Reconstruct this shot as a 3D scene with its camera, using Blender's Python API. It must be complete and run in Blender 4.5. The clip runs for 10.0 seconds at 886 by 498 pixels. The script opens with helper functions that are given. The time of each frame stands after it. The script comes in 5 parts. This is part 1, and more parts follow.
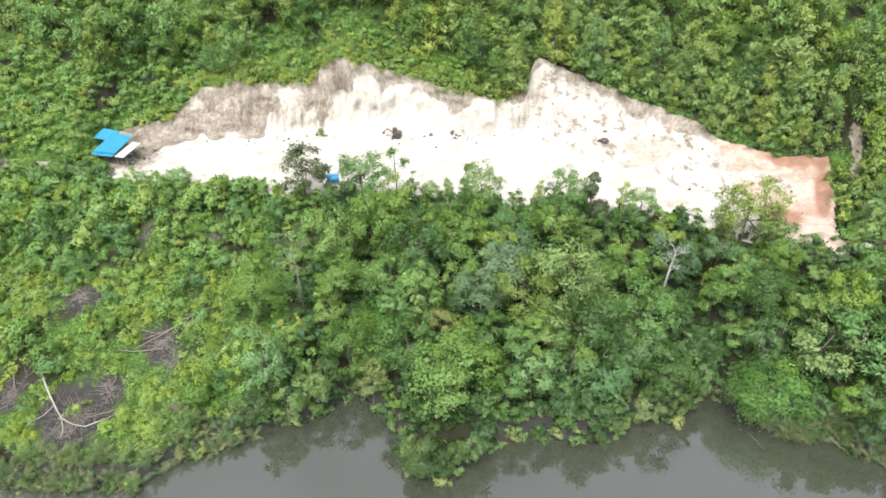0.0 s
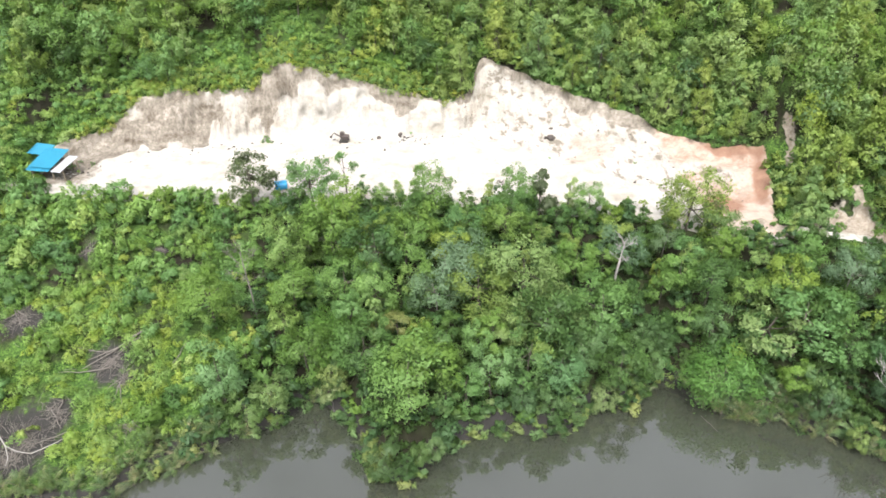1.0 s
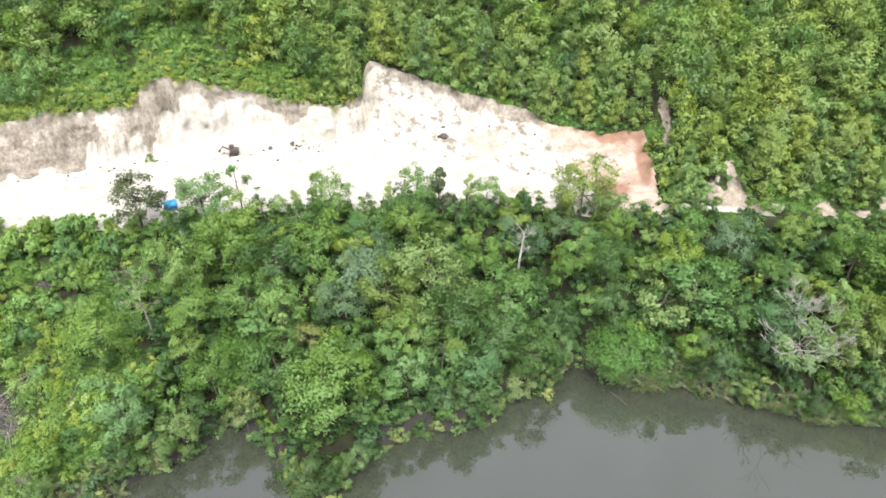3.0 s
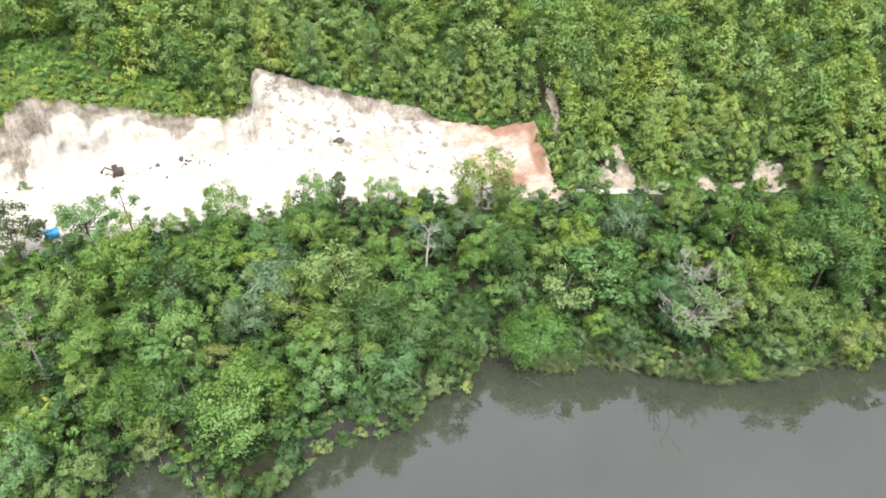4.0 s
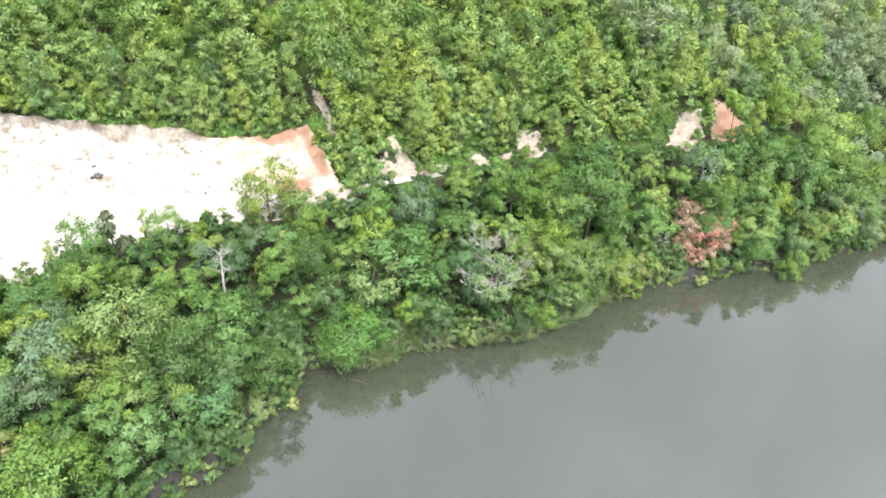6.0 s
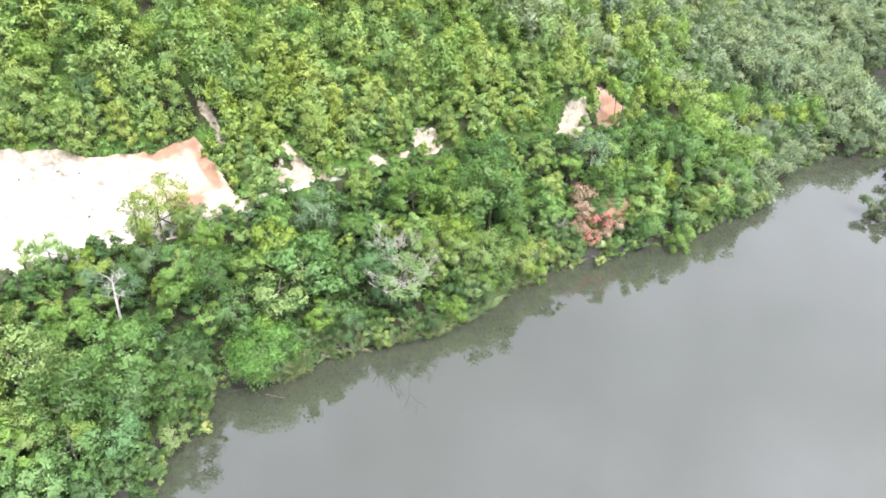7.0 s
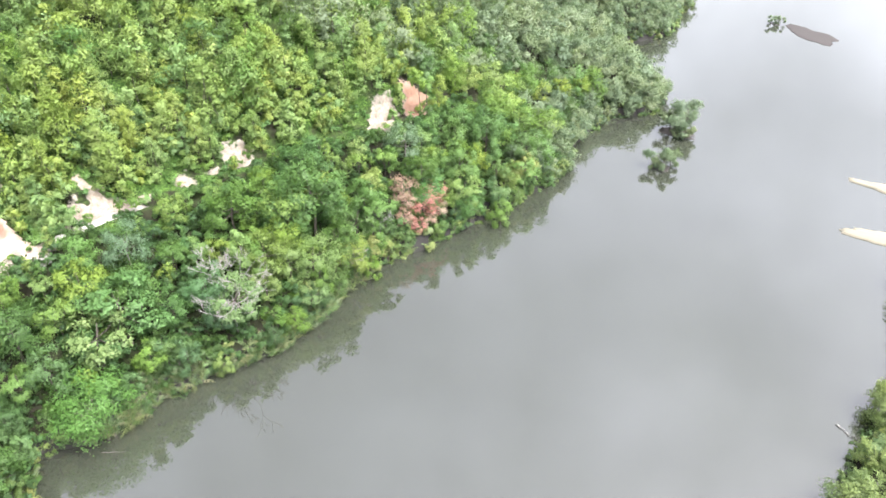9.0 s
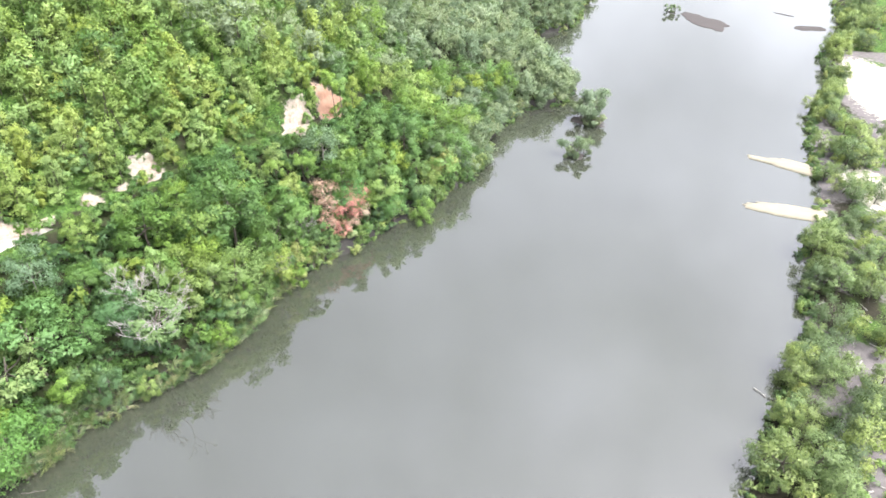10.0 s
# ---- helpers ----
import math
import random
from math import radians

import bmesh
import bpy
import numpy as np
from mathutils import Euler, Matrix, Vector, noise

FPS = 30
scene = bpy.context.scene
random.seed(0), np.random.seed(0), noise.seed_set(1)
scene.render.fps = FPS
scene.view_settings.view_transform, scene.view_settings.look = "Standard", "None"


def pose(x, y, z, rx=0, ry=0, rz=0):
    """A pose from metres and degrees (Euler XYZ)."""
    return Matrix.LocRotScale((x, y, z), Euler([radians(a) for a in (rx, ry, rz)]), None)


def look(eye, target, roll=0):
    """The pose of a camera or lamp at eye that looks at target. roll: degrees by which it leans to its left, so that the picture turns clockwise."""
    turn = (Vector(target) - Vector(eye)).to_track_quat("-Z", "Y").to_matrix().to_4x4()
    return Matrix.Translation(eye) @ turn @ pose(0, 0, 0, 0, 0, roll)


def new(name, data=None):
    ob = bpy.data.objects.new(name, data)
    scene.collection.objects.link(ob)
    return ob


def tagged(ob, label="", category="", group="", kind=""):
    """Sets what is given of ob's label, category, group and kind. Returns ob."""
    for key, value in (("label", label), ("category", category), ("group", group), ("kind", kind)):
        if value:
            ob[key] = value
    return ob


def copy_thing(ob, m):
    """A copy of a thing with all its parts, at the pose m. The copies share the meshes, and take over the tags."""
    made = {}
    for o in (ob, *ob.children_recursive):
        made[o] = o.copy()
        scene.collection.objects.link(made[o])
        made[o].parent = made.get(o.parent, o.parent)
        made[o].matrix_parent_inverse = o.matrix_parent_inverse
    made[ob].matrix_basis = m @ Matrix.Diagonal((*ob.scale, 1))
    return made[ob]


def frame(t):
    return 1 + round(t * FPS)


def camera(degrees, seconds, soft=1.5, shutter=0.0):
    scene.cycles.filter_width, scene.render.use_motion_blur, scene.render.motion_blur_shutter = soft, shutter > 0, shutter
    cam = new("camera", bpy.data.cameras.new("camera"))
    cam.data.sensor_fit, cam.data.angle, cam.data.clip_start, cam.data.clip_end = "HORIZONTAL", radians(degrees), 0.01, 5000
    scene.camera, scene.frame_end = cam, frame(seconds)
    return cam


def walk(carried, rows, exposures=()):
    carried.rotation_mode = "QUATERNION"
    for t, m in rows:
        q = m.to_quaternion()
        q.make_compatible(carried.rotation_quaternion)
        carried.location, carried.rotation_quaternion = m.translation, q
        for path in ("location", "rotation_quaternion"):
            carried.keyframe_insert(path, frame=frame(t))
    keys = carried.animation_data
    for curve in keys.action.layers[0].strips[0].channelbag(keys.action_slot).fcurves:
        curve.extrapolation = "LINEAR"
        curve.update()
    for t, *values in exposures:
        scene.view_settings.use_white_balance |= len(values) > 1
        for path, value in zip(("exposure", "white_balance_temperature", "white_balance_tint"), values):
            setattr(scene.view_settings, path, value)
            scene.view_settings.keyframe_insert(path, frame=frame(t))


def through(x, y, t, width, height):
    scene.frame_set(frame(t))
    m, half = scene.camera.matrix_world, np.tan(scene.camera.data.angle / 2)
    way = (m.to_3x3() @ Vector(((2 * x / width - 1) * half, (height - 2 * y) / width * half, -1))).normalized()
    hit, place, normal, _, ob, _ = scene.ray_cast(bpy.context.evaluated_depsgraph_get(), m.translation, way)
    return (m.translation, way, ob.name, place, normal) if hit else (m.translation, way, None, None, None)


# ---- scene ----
EYE = 75.0
cam = camera(66.8, 10.0, soft=1.65)
# seconds, yaw, pitch, roll of a drone that hovers and turns
ROWS = [
    (0.0, 0.00, -34.01, -0.14),
    (0.5, -2.31, -33.94, -0.12),
    (1.0, -4.80, -33.89, -0.10),
    (1.5, -7.15, -33.86, -0.05),
    (2.0, -9.61, -33.81, -0.07),
    (2.2, -10.64, -33.81, -0.04),
    (3.3, -16.75, -33.68, 0.10),
    (3.5, -18.61, -33.68, 0.12),
    (4.0, -24.16, -33.65, 0.09),
    (4.5, -29.06, -33.61, 0.10),
    (5.0, -35.01, -33.61, 0.03),
    (5.5, -39.79, -33.60, 0.02),
    (5.7, -41.73, -33.61, -0.06),
    (6.8, -52.15, -33.66, 0.08),
    (7.0, -54.19, -33.67, 0.06),
    (7.5, -58.76, -33.69, 0.03),
    (8.0, -63.29, -33.74, -0.05),
    (8.5, -67.26, -33.76, -0.05),
    (9.0, -71.37, -33.80, -0.05),
    (9.5, -74.98, -33.84, -0.07),
    (10.0, -78.97, -33.90, -0.10),
]
walk(cam, [(t, pose(0, 0, EYE, 90 + pitch, 0, yaw) @ pose(0, 0, 0, 0, 0, roll)) for t, yaw, pitch, roll in ROWS],
     exposures=[(0.0, 1.1, 6500, 11.5), (4.5, 1.17, 6500, 11.5), (5.0, 1.2, 6500, 11.5), (5.5, 1.36, 6480, 12), (7.0, 1.72, 6400, 14), (7.5, 1.8, 6380, 15), (10.0, 1.81, 6380, 15)])

# ---- world, sun ----
SUN_EL, SUN_AZ = 64.0, 196.0  # degrees up, degrees clockwise from +y
world = bpy.data.worlds.new("sky")
scene.world = world
world.use_nodes = True
wn, wl = world.node_tree.nodes, world.node_tree.links
sky = wn.new("ShaderNodeTexSky")
sky.sky_type, sky.sun_disc = "NISHITA", False
sky.sun_elevation, sky.sun_rotation = radians(SUN_EL), radians(SUN_AZ)
sky.air_density, sky.dust_density, sky.ozone_density = 1.0, 5.0, 1.0
grey = wn.new("ShaderNodeRGBToBW")
wl.new(sky.outputs[0], grey.inputs[0])
veil = wn.new("ShaderNodeMixRGB")
veil.inputs[0].default_value = 0.8
wl.new(sky.outputs[0], veil.inputs[1])
wl.new(grey.outputs[0], veil.inputs[2])
# soft clouds
where = wn.new("ShaderNodeTexCoord")
cloud = wn.new("ShaderNodeTexNoise")
cloud.inputs["Scale"].default_value, cloud.inputs["Detail"].default_value = 4.0, 4.0
wl.new(where.outputs["Generated"], cloud.inputs["Vector"])
cloudy = wn.new("ShaderNodeMapRange")
cloudy.inputs["From Min"].default_value, cloudy.inputs["From Max"].default_value = 0.3, 0.7
cloudy.inputs["To Min"].default_value, cloudy.inputs["To Max"].default_value = 0.78, 1.22
wl.new(cloud.outputs["Fac"], cloudy.inputs["Value"])
overcast = wn.new("ShaderNodeMixRGB")
overcast.blend_type, overcast.inputs[0].default_value = "MULTIPLY", 1.0
wl.new(veil.outputs[0], overcast.inputs[1])
wl.new(cloudy.outputs[0], overcast.inputs[2])
wl.new(overcast.outputs[0], wn["Background"].inputs[0])
wn["Background"].inputs[1].default_value = 0.272

sun_data = bpy.data.lights.new("sun", "SUN")
sun_data.energy, sun_data.angle, sun_data.color = 1.15, radians(16), (1.0, 0.965, 0.91)
sun = new("sun", sun_data)
sun_way = Vector((math.sin(radians(SUN_AZ)) * math.cos(radians(SUN_EL)), math.cos(radians(SUN_AZ)) * math.cos(radians(SUN_EL)), math.sin(radians(SUN_EL))))
sun.matrix_world = look(sun_way * 300, (0, 0, 0))

# ---- numbers ----


def hash01(ix, iy, seed):
    h = (ix.astype(np.int64) * 374761393 + iy.astype(np.int64) * 668265263 + seed * 2147483647) & 0xFFFFFFFF
    h = ((h ^ (h >> 13)) * 1274126177) & 0xFFFFFFFF
    h = ((h ^ (h >> 16)) * 2246822519) & 0xFFFFFFFF
    return ((h ^ (h >> 15)) & 0xFFFFFF) / float(0xFFFFFF)


def vnoise(x, y, seed=0):
    x, y = np.asarray(x, float), np.asarray(y, float)
    ix, iy = np.floor(x), np.floor(y)
    fx, fy = x - ix, y - iy
    fx, fy = fx * fx * (3 - 2 * fx), fy * fy * (3 - 2 * fy)
    a, b = hash01(ix, iy, seed), hash01(ix + 1, iy, seed)
    c, d = hash01(ix, iy + 1, seed), hash01(ix + 1, iy + 1, seed)
    return (a + (b - a) * fx) * (1 - fy) + (c + (d - c) * fx) * fy


def fbm(x, y, seed=0, octaves=4):
    total, gain = 0.0, 0.5
    for k in range(octaves):
        total = total + gain * vnoise(np.asarray(x) * 2 ** k, np.asarray(y) * 2 ** k, seed + 17 * k)
        gain *= 0.5
    return total / (1 - 0.5 ** octaves)


def keyed(keys, x, column=1):
    return np.interp(x, [k[0] for k in keys], [k[column] for k in keys])


# ---- the plan: the banks, the track, the quarry's foot and its crest, all as y over x ----
NORTH = [(-3000, 60), (-140, 56), (-90, 57), (-59, 58), (-50, 57), (-40, 57.5), (-35, 62), (-28, 65.5), (-18.5, 69.5), (-12.4, 74), (-7.5, 68),
         (-3.5, 59), (0.5, 58.5), (4, 62), (12, 65.5), (22, 64), (28, 68.5), (33, 68.5), (40.5, 73.5), (44, 67.5), (55, 63.5), (60, 61), (67.5, 54.5),
         (80, 50.5), (87.5, 50.5), (99.5, 45.5), (107, 39), (112, 37), (124, 30), (128, 28.5), (145.6, 20), (150, 20), (163, 20.5), (170, 18.6), (177, 16.2), (185, 14.4), (187.5, 8), (190, 3),
         (204, 0.4), (207, 2), (220, 10), (233, 17), (255, 18), (266, 7), (276, 1.5), (297, 0.5), (325, -4), (400, -12), (3000, -200)]
TRACK = [(-3000, 160), (-140, 125), (-100, 119), (-80, 115), (-60, 112), (-40, 109), (-20, 105), (0, 103), (20, 101), (40, 97), (57, 88), (73, 84),
         (89, 77), (100, 71.5), (126, 54), (134, 48), (160, 46), (200, 42), (255, 46), (330, 32), (600, 20), (3000, -120)]
FOOT = [(-68, 124), (-62, 126), (-57, 129), (-43, 129), (-27, 131.5), (-10, 130.5), (2, 130), (14, 132), (22, 130.5), (30, 124), (38, 116),
        (49, 106), (58, 100), (66, 96), (70, 92), (74, 88.2)]
CREST = [(-70, 127, 18.0), (-62, 129.5, 18.3), (-57.3, 132, 18.9), (-51.6, 136, 23.2), (-45.6, 137, 24.8), (-36.4, 138, 24.4), (-27.8, 137, 24.5), (-25.6, 138.5, 27.5),
         (-24, 139, 29.5), (-16.9, 138, 28.7), (-9.9, 138, 26.5), (-2.8, 137, 24.4), (5.6, 137, 22.5), (11.7, 136.5, 20.8), (18, 138, 22.3),
         (18.9, 139.5, 26.5), (19.9, 140, 29), (22, 139.5, 28.2), (25.7, 138, 27), (31.5, 136, 25), (37.3, 134, 23.1), (47.8, 128, 20.9), (55.8, 118, 19),
         (62.3, 112.5, 19.5), (68, 108, 20.9), (70, 102, 20.5), (74, 92, 19.5), (80, 87, 19)]
SOUTH = [(-3000, -260), (-300, -60), (0, -33), (50, -28), (60, -29), (68, -32), (80, -36.5), (94, -43), (111, -48), (127, -50), (137, -55), (151, -60),
         (169, -61), (189, -66), (223, -79), (252, -85), (290, -102), (327, -109), (600, -190), (3000, -700)]
BENCH = 16.0
# heaps of cut brush on dark soil: x, y, radius
DEBRIS = [(-57.6, 84.2, 3.4), (-42.4, 76.2, 3.6), (-51, 64.6, 5.4), (-47.6, 68.6, 2.6), (-61.5, 67.6, 3.2), (-39.6, 73.2, 1.6), (-50.6, 97.0, 1.5), (-38.6, 96.4, 1.4)]
# the lower edge of the weathered grey part of the face: x, share of the face's depth
GREYS = [(-66, -1.7), (-60, -1.3), (-56, -0.6), (-50.6, -0.15), (-44.6, -0.08), (-40, -0.2), (-37.4, -0.1), (-36.6, 0.35), (-32, 0.42), (-27.4, 0.32), (-25.8, -0.2), (-24.2, 0.06),
         (-22, 0.5), (-18, 0.7), (-10.5, 0.6), (-7.8, 0.7), (-7.4, 0.84), (-3.4, 0.88), (-1, 0.6), (2, 0.45), (5, 0.6), (8, 0.85), (13, 0.8), (17, 0.62), (19.3, 0.75),
         (21, 0.84), (30.8, 0.86), (39.9, 0.76), (49.3, 0.76), (54, 0.85), (58, 0.97)]
# bare slips in the bank over the track: x, y, radius, how rusty
SLIPS = [(77.3, 92.4, 0.9, 0.0), (77.1, 91.2, 1.0, 0.0), (76.9, 90.0, 1.2, 0.0), (76.4, 88.6, 1.8, 0.0), (73.6, 89.0, 2.0, 0.0), (71.6, 89.4, 1.8, 0.0), (69.8, 89.4, 1.1, 0.0), (74.6, 87.4, 2.2, 0.0), (77, 86.6, 1.8, 0.0), (78.2, 85.0, 1.6, 0.0),
         (81.5, 83.4, 1.3, 0.0),
         (58.6, 90, 2.4, 0.1), (64.1, 88.3, 2.1, 0.0), (61, 91, 1.5, 0.0), (89.2, 80.3, 2.2, 0.0), (99.3, 76.2, 2.8, 0.0), (101.6, 75.6, 1.8, 0.0), (94.5, 77.5, 1.2, 0.0),
         (127.2, 57.6, 2.8, 0.1), (124.8, 56.6, 2.8, 0.1), (130.0, 56.2, 1.6, 0.1), (137.4, 53.6, 4.4, 1.35), (140.4, 53.2, 3.6, 1.35), (133.8, 52.0, 3.0, 1.35),
         (70.8, 102.6, 0.95, 0.35), (71.0, 103.9, 0.9, 0.35), (71.2, 105.2, 0.9, 0.35), (71.4, 106.5, 0.85, 0.35), (71.5, 107.7, 0.8, 0.35), (71.6, 108.8, 0.8, 0.35)]


def shore(x):
    return keyed(NORTH, x) - 1.4 + (fbm(np.asarray(x) * 0.35, 3.3, 5, 3) - 0.5) * 2.2


def south(x):
    return keyed(SOUTH, x) + (fbm(np.asarray(x) * 0.2, 8.1, 6, 3) - 0.5) * 4


def track(x):
    return keyed(TRACK, x) + (vnoise(np.asarray(x) * 0.12, 1.0, 9) - 0.5) * 1.2


def in_quarry(x):
    x = np.asarray(x, float)
    return np.clip((x + 72) / 4, 0, 1) * np.clip((77 - x) / 4, 0, 1)


def foot(x):
    q = in_quarry(x)
    return keyed(FOOT, x) * q + (track(x) + 3.6) * (1 - q)


def crest(x):
    q = in_quarry(x)
    rough = (fbm(np.asarray(x) * 0.7, 5.5, 61, 4) - 0.5) * 2.6
    return np.maximum((keyed(CREST, x) + rough) * q + (track(x) + 7.0) * (1 - q), foot(x) + 1.2)


def crest_z(x):
    q = in_quarry(x)
    bank = BENCH + 3.2 + 2.5 * np.exp(-((np.asarray(x) - 131) / 7.0) ** 2)
    rough = (fbm(np.asarray(x) * 0.55, 9.5, 62, 4) - 0.5) * 2.2
    return (keyed(CREST, x, 2) + rough) * q + bank * (1 - q)


def quarry_end(y):
    """The right-hand end of the cut."""
    return 68.3 - 0.29 * (108 - np.asarray(y, float))


def wood_edge(x):
    """From where the hill's trees grow."""
    x = np.asarray(x, float)
    return np.where(x > 68.6, track(x) + 4.0, crest(x))


def height(x, y):
    x, y = np.asarray(x, float), np.asarray(y, float)
    s, n, t, f, c, cz = south(x), shore(x), track(x), foot(x), crest(x), crest_z(x)
    a = np.clip((y - n) / (t - n), 0, 1)
    slope = BENCH * (0.08 * np.clip((y - n) / 1.5, 0, 1) + 0.92 * a ** 0.95)
    slope = slope + (fbm(x * 0.09, y * 0.09, 21) - 0.5) * 3.0 * np.clip(a * 4, 0, 1) * np.clip((1 - a) * 5, 0, 1)
    cliff = np.clip((y - f) / (c - f), 0, 1)
    scarp = np.clip((x - 20) / 8, 0, 1)
    steep = np.where(cliff < 0.84, 0.66 * cliff, 0.554 + (cliff - 0.84) * 2.786)
    cliff = cliff * (1 - scarp) + steep * scarp
    z = np.where(y <= t, slope, BENCH + (cz - BENCH) * cliff)
    over = np.maximum(y - c, 0)
    z = z + np.where(over < 90, 0.56 * over, 50 + 0.3 * (over - 90) / (1 + over / 600)) + (fbm(x * 0.06, y * 0.06, 22) - 0.5) * 5 * np.clip(over / 12, 0, 1)
    river = np.where(y < n, -np.clip((n - y) * 0.5, 0, 1.6), 0)
    z = np.where(y < n, river, z)
    bank = np.clip((s - y) * 0.3, -1.6, 0.9) + (fbm(x * 0.12, y * 0.12, 23) - 0.5) * np.clip((s - y) * 0.2, 0, 1.0)
    return np.where(y < s + 5.3, np.where(y < (s + n) / 2, bank, z), z)


# ---- materials ----


def material(name):
    m = bpy.data.materials.new(name)
    m.use_nodes = True
    nt = m.node_tree
    return m, nt.nodes, nt.links, nt.nodes["Principled BSDF"]


def ramp(nodes, stops):
    r = nodes.new("ShaderNodeValToRGB")
    while len(r.color_ramp.elements) < len(stops):
        r.color_ramp.elements.new(0.5)
    for e, (p, c) in zip(r.color_ramp.elements, stops):
        e.position, e.color = p, (*c, 1)
    return r


def noise_node(nodes, links, scale, detail=6.0, rough=0.6, stretch=None, where=None):
    n = nodes.new("ShaderNodeTexNoise")
    n.inputs["Scale"].default_value, n.inputs["Detail"].default_value, n.inputs["Roughness"].default_value = scale, detail, rough
    tc = nodes.new("ShaderNodeNewGeometry") if where is None else where
    src = tc.outputs["Position"] if where is None else where.outputs["Object"]
    if stretch:
        mp = nodes.new("ShaderNodeMapping")
        mp.inputs["Scale"].default_value = stretch
        links.new(src, mp.inputs["Vector"])
        src = mp.outputs["Vector"]
    links.new(src, n.inputs["Vector"])
    return n


def mix(nodes, links, fac, a, b, kind="MIX"):
    m = nodes.new("ShaderNodeMixRGB")
    m.blend_type = kind
    for socket, v in zip(m.inputs, (fac, a, b)):
        if isinstance(v, (int, float)):
            socket.default_value = v
        elif isinstance(v, tuple):
            socket.default_value = (*v, 1)
        else:
            links.new(v, socket)
    return m.outputs[0]


def maths(nodes, links, op, a, b=0.0, clamp=False):
    m = nodes.new("ShaderNodeMath")
    m.operation, m.use_clamp = op, clamp
    for socket, v in zip(m.inputs, (a, b)):
        if isinstance(v, (int, float)):
            socket.default_value = v
        else:
            links.new(v, socket)
    return m.outputs[0]


def attribute(nodes, name):
    a = nodes.new("ShaderNodeAttribute")
    a.attribute_name = name
    return a.outputs["Fac"]


def bump(nodes, links, bsdf, height_socket, strength, distance):
    b = nodes.new("ShaderNodeBump")
    b.inputs["Strength"].default_value, b.inputs["Distance"].default_value = strength, distance
    links.new(height_socket, b.inputs["Height"])
    links.new(b.outputs[0], bsdf.inputs["Normal"])


def plain(name, colour, rough=0.7, metal=0.0, spread=0.25, scale=3.0, relief=0.3):
    m, n, l, b = material(name)
    tc = n.new("ShaderNodeTexCoord")
    f = noise_node(n, l, scale, where=tc)
    g = noise_node(n, l, scale * 9, where=tc)
    lo, hi = tuple(c * (1 - spread) for c in colour), tuple(min(1, c * (1 + spread)) for c in colour)
    c1 = mix(n, l, f.outputs["Fac"], lo, hi)
    l.new(mix(n, l, 0.35, c1, mix(n, l, g.outputs["Fac"], lo, hi)), b.inputs["Base Color"])
    b.inputs["Roughness"].default_value, b.inputs["Metallic"].default_value = rough, metal
    bump(n, l, b, g.outputs["Fac"], relief, 0.03)
    return m


def leaf_material(name, stops, rough=0.46, through=0.3, spread=0.42):
    """Foliage: the hue goes by tree (tint), then by leaf spray."""
    m, n, l, b = material(name)
    tint = attribute(n, "tint")
    info = n.new("ShaderNodeObjectInfo")
    geo = n.new("ShaderNodeNewGeometry")
    v = maths(n, l, "ADD", tint, maths(n, l, "MULTIPLY", maths(n, l, "SUBTRACT", info.outputs["Random"], 0.5), 0.6))
    v = maths(n, l, "ADD", v, maths(n, l, "MULTIPLY", maths(n, l, "SUBTRACT", geo.outputs["Random Per Island"], 0.5), 0.12))
    r = ramp(n, stops)
    l.new(v, r.inputs[0])
    spray = maths(n, l, "ADD", maths(n, l, "MULTIPLY", geo.outputs["Random Per Island"], spread), 1 - spread / 2)
    hsv = n.new("ShaderNodeHueSaturation")
    own = maths(n, l, "FRACT", maths(n, l, "ADD", maths(n, l, "MULTIPLY", tint, 37.0), maths(n, l, "MULTIPLY", info.outputs["Random"], 7.3)))
    l.new(maths(n, l, "ADD", maths(n, l, "MULTIPLY", own, 0.042), 0.481), hsv.inputs["Hue"])
    l.new(maths(n, l, "SUBTRACT", 1.0, maths(n, l, "MULTIPLY", own, 0.2)), hsv.inputs["Saturation"])
    l.new(r.outputs[0], hsv.inputs["Color"])
    l.new(spray, hsv.inputs["Value"])
    l.new(hsv.outputs[0], b.inputs["Base Color"])
    b.inputs["Roughness"].default_value = rough
    b.inputs["Specular IOR Level"].default_value = 0.2
    t = n.new("ShaderNodeBsdfTranslucent")
    l.new(mix(n, l, 0.3, hsv.outputs[0], (0.3, 0.5, 0.07)), t.inputs["Color"])
    s = n.new("ShaderNodeMixShader")
    s.inputs[0].default_value = through
    l.new(b.outputs[0], s.inputs[1])
    l.new(t.outputs[0], s.inputs[2])
    l.new(s.outputs[0], n["Material Output"].inputs["Surface"])
    return m


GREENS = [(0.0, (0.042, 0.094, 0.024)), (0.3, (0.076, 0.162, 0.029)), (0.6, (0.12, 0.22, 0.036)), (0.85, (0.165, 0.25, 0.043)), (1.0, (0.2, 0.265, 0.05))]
leaf_green = leaf_material("broadleaf_foliage", GREENS)
leaf_hill = leaf_material("hill_foliage", [(0.0, (0.095, 0.165, 0.04)), (0.35, (0.148, 0.235, 0.048)), (0.7, (0.19, 0.272, 0.056)), (1.0, (0.21, 0.282, 0.064))], spread=0.25)
leaf_creeper = leaf_material("creeper_foliage", [(0.0, (0.11, 0.2, 0.035)), (0.4, (0.19, 0.27, 0.04)), (0.8, (0.28, 0.31, 0.05)), (1.0, (0.34, 0.33, 0.06))])
leaf_mangrove = leaf_material("mangrove_foliage", [(0.0, (0.048, 0.098, 0.036)), (0.4, (0.09, 0.168, 0.046)), (0.75, (0.145, 0.22, 0.056)), (1.0, (0.205, 0.245, 0.075))])
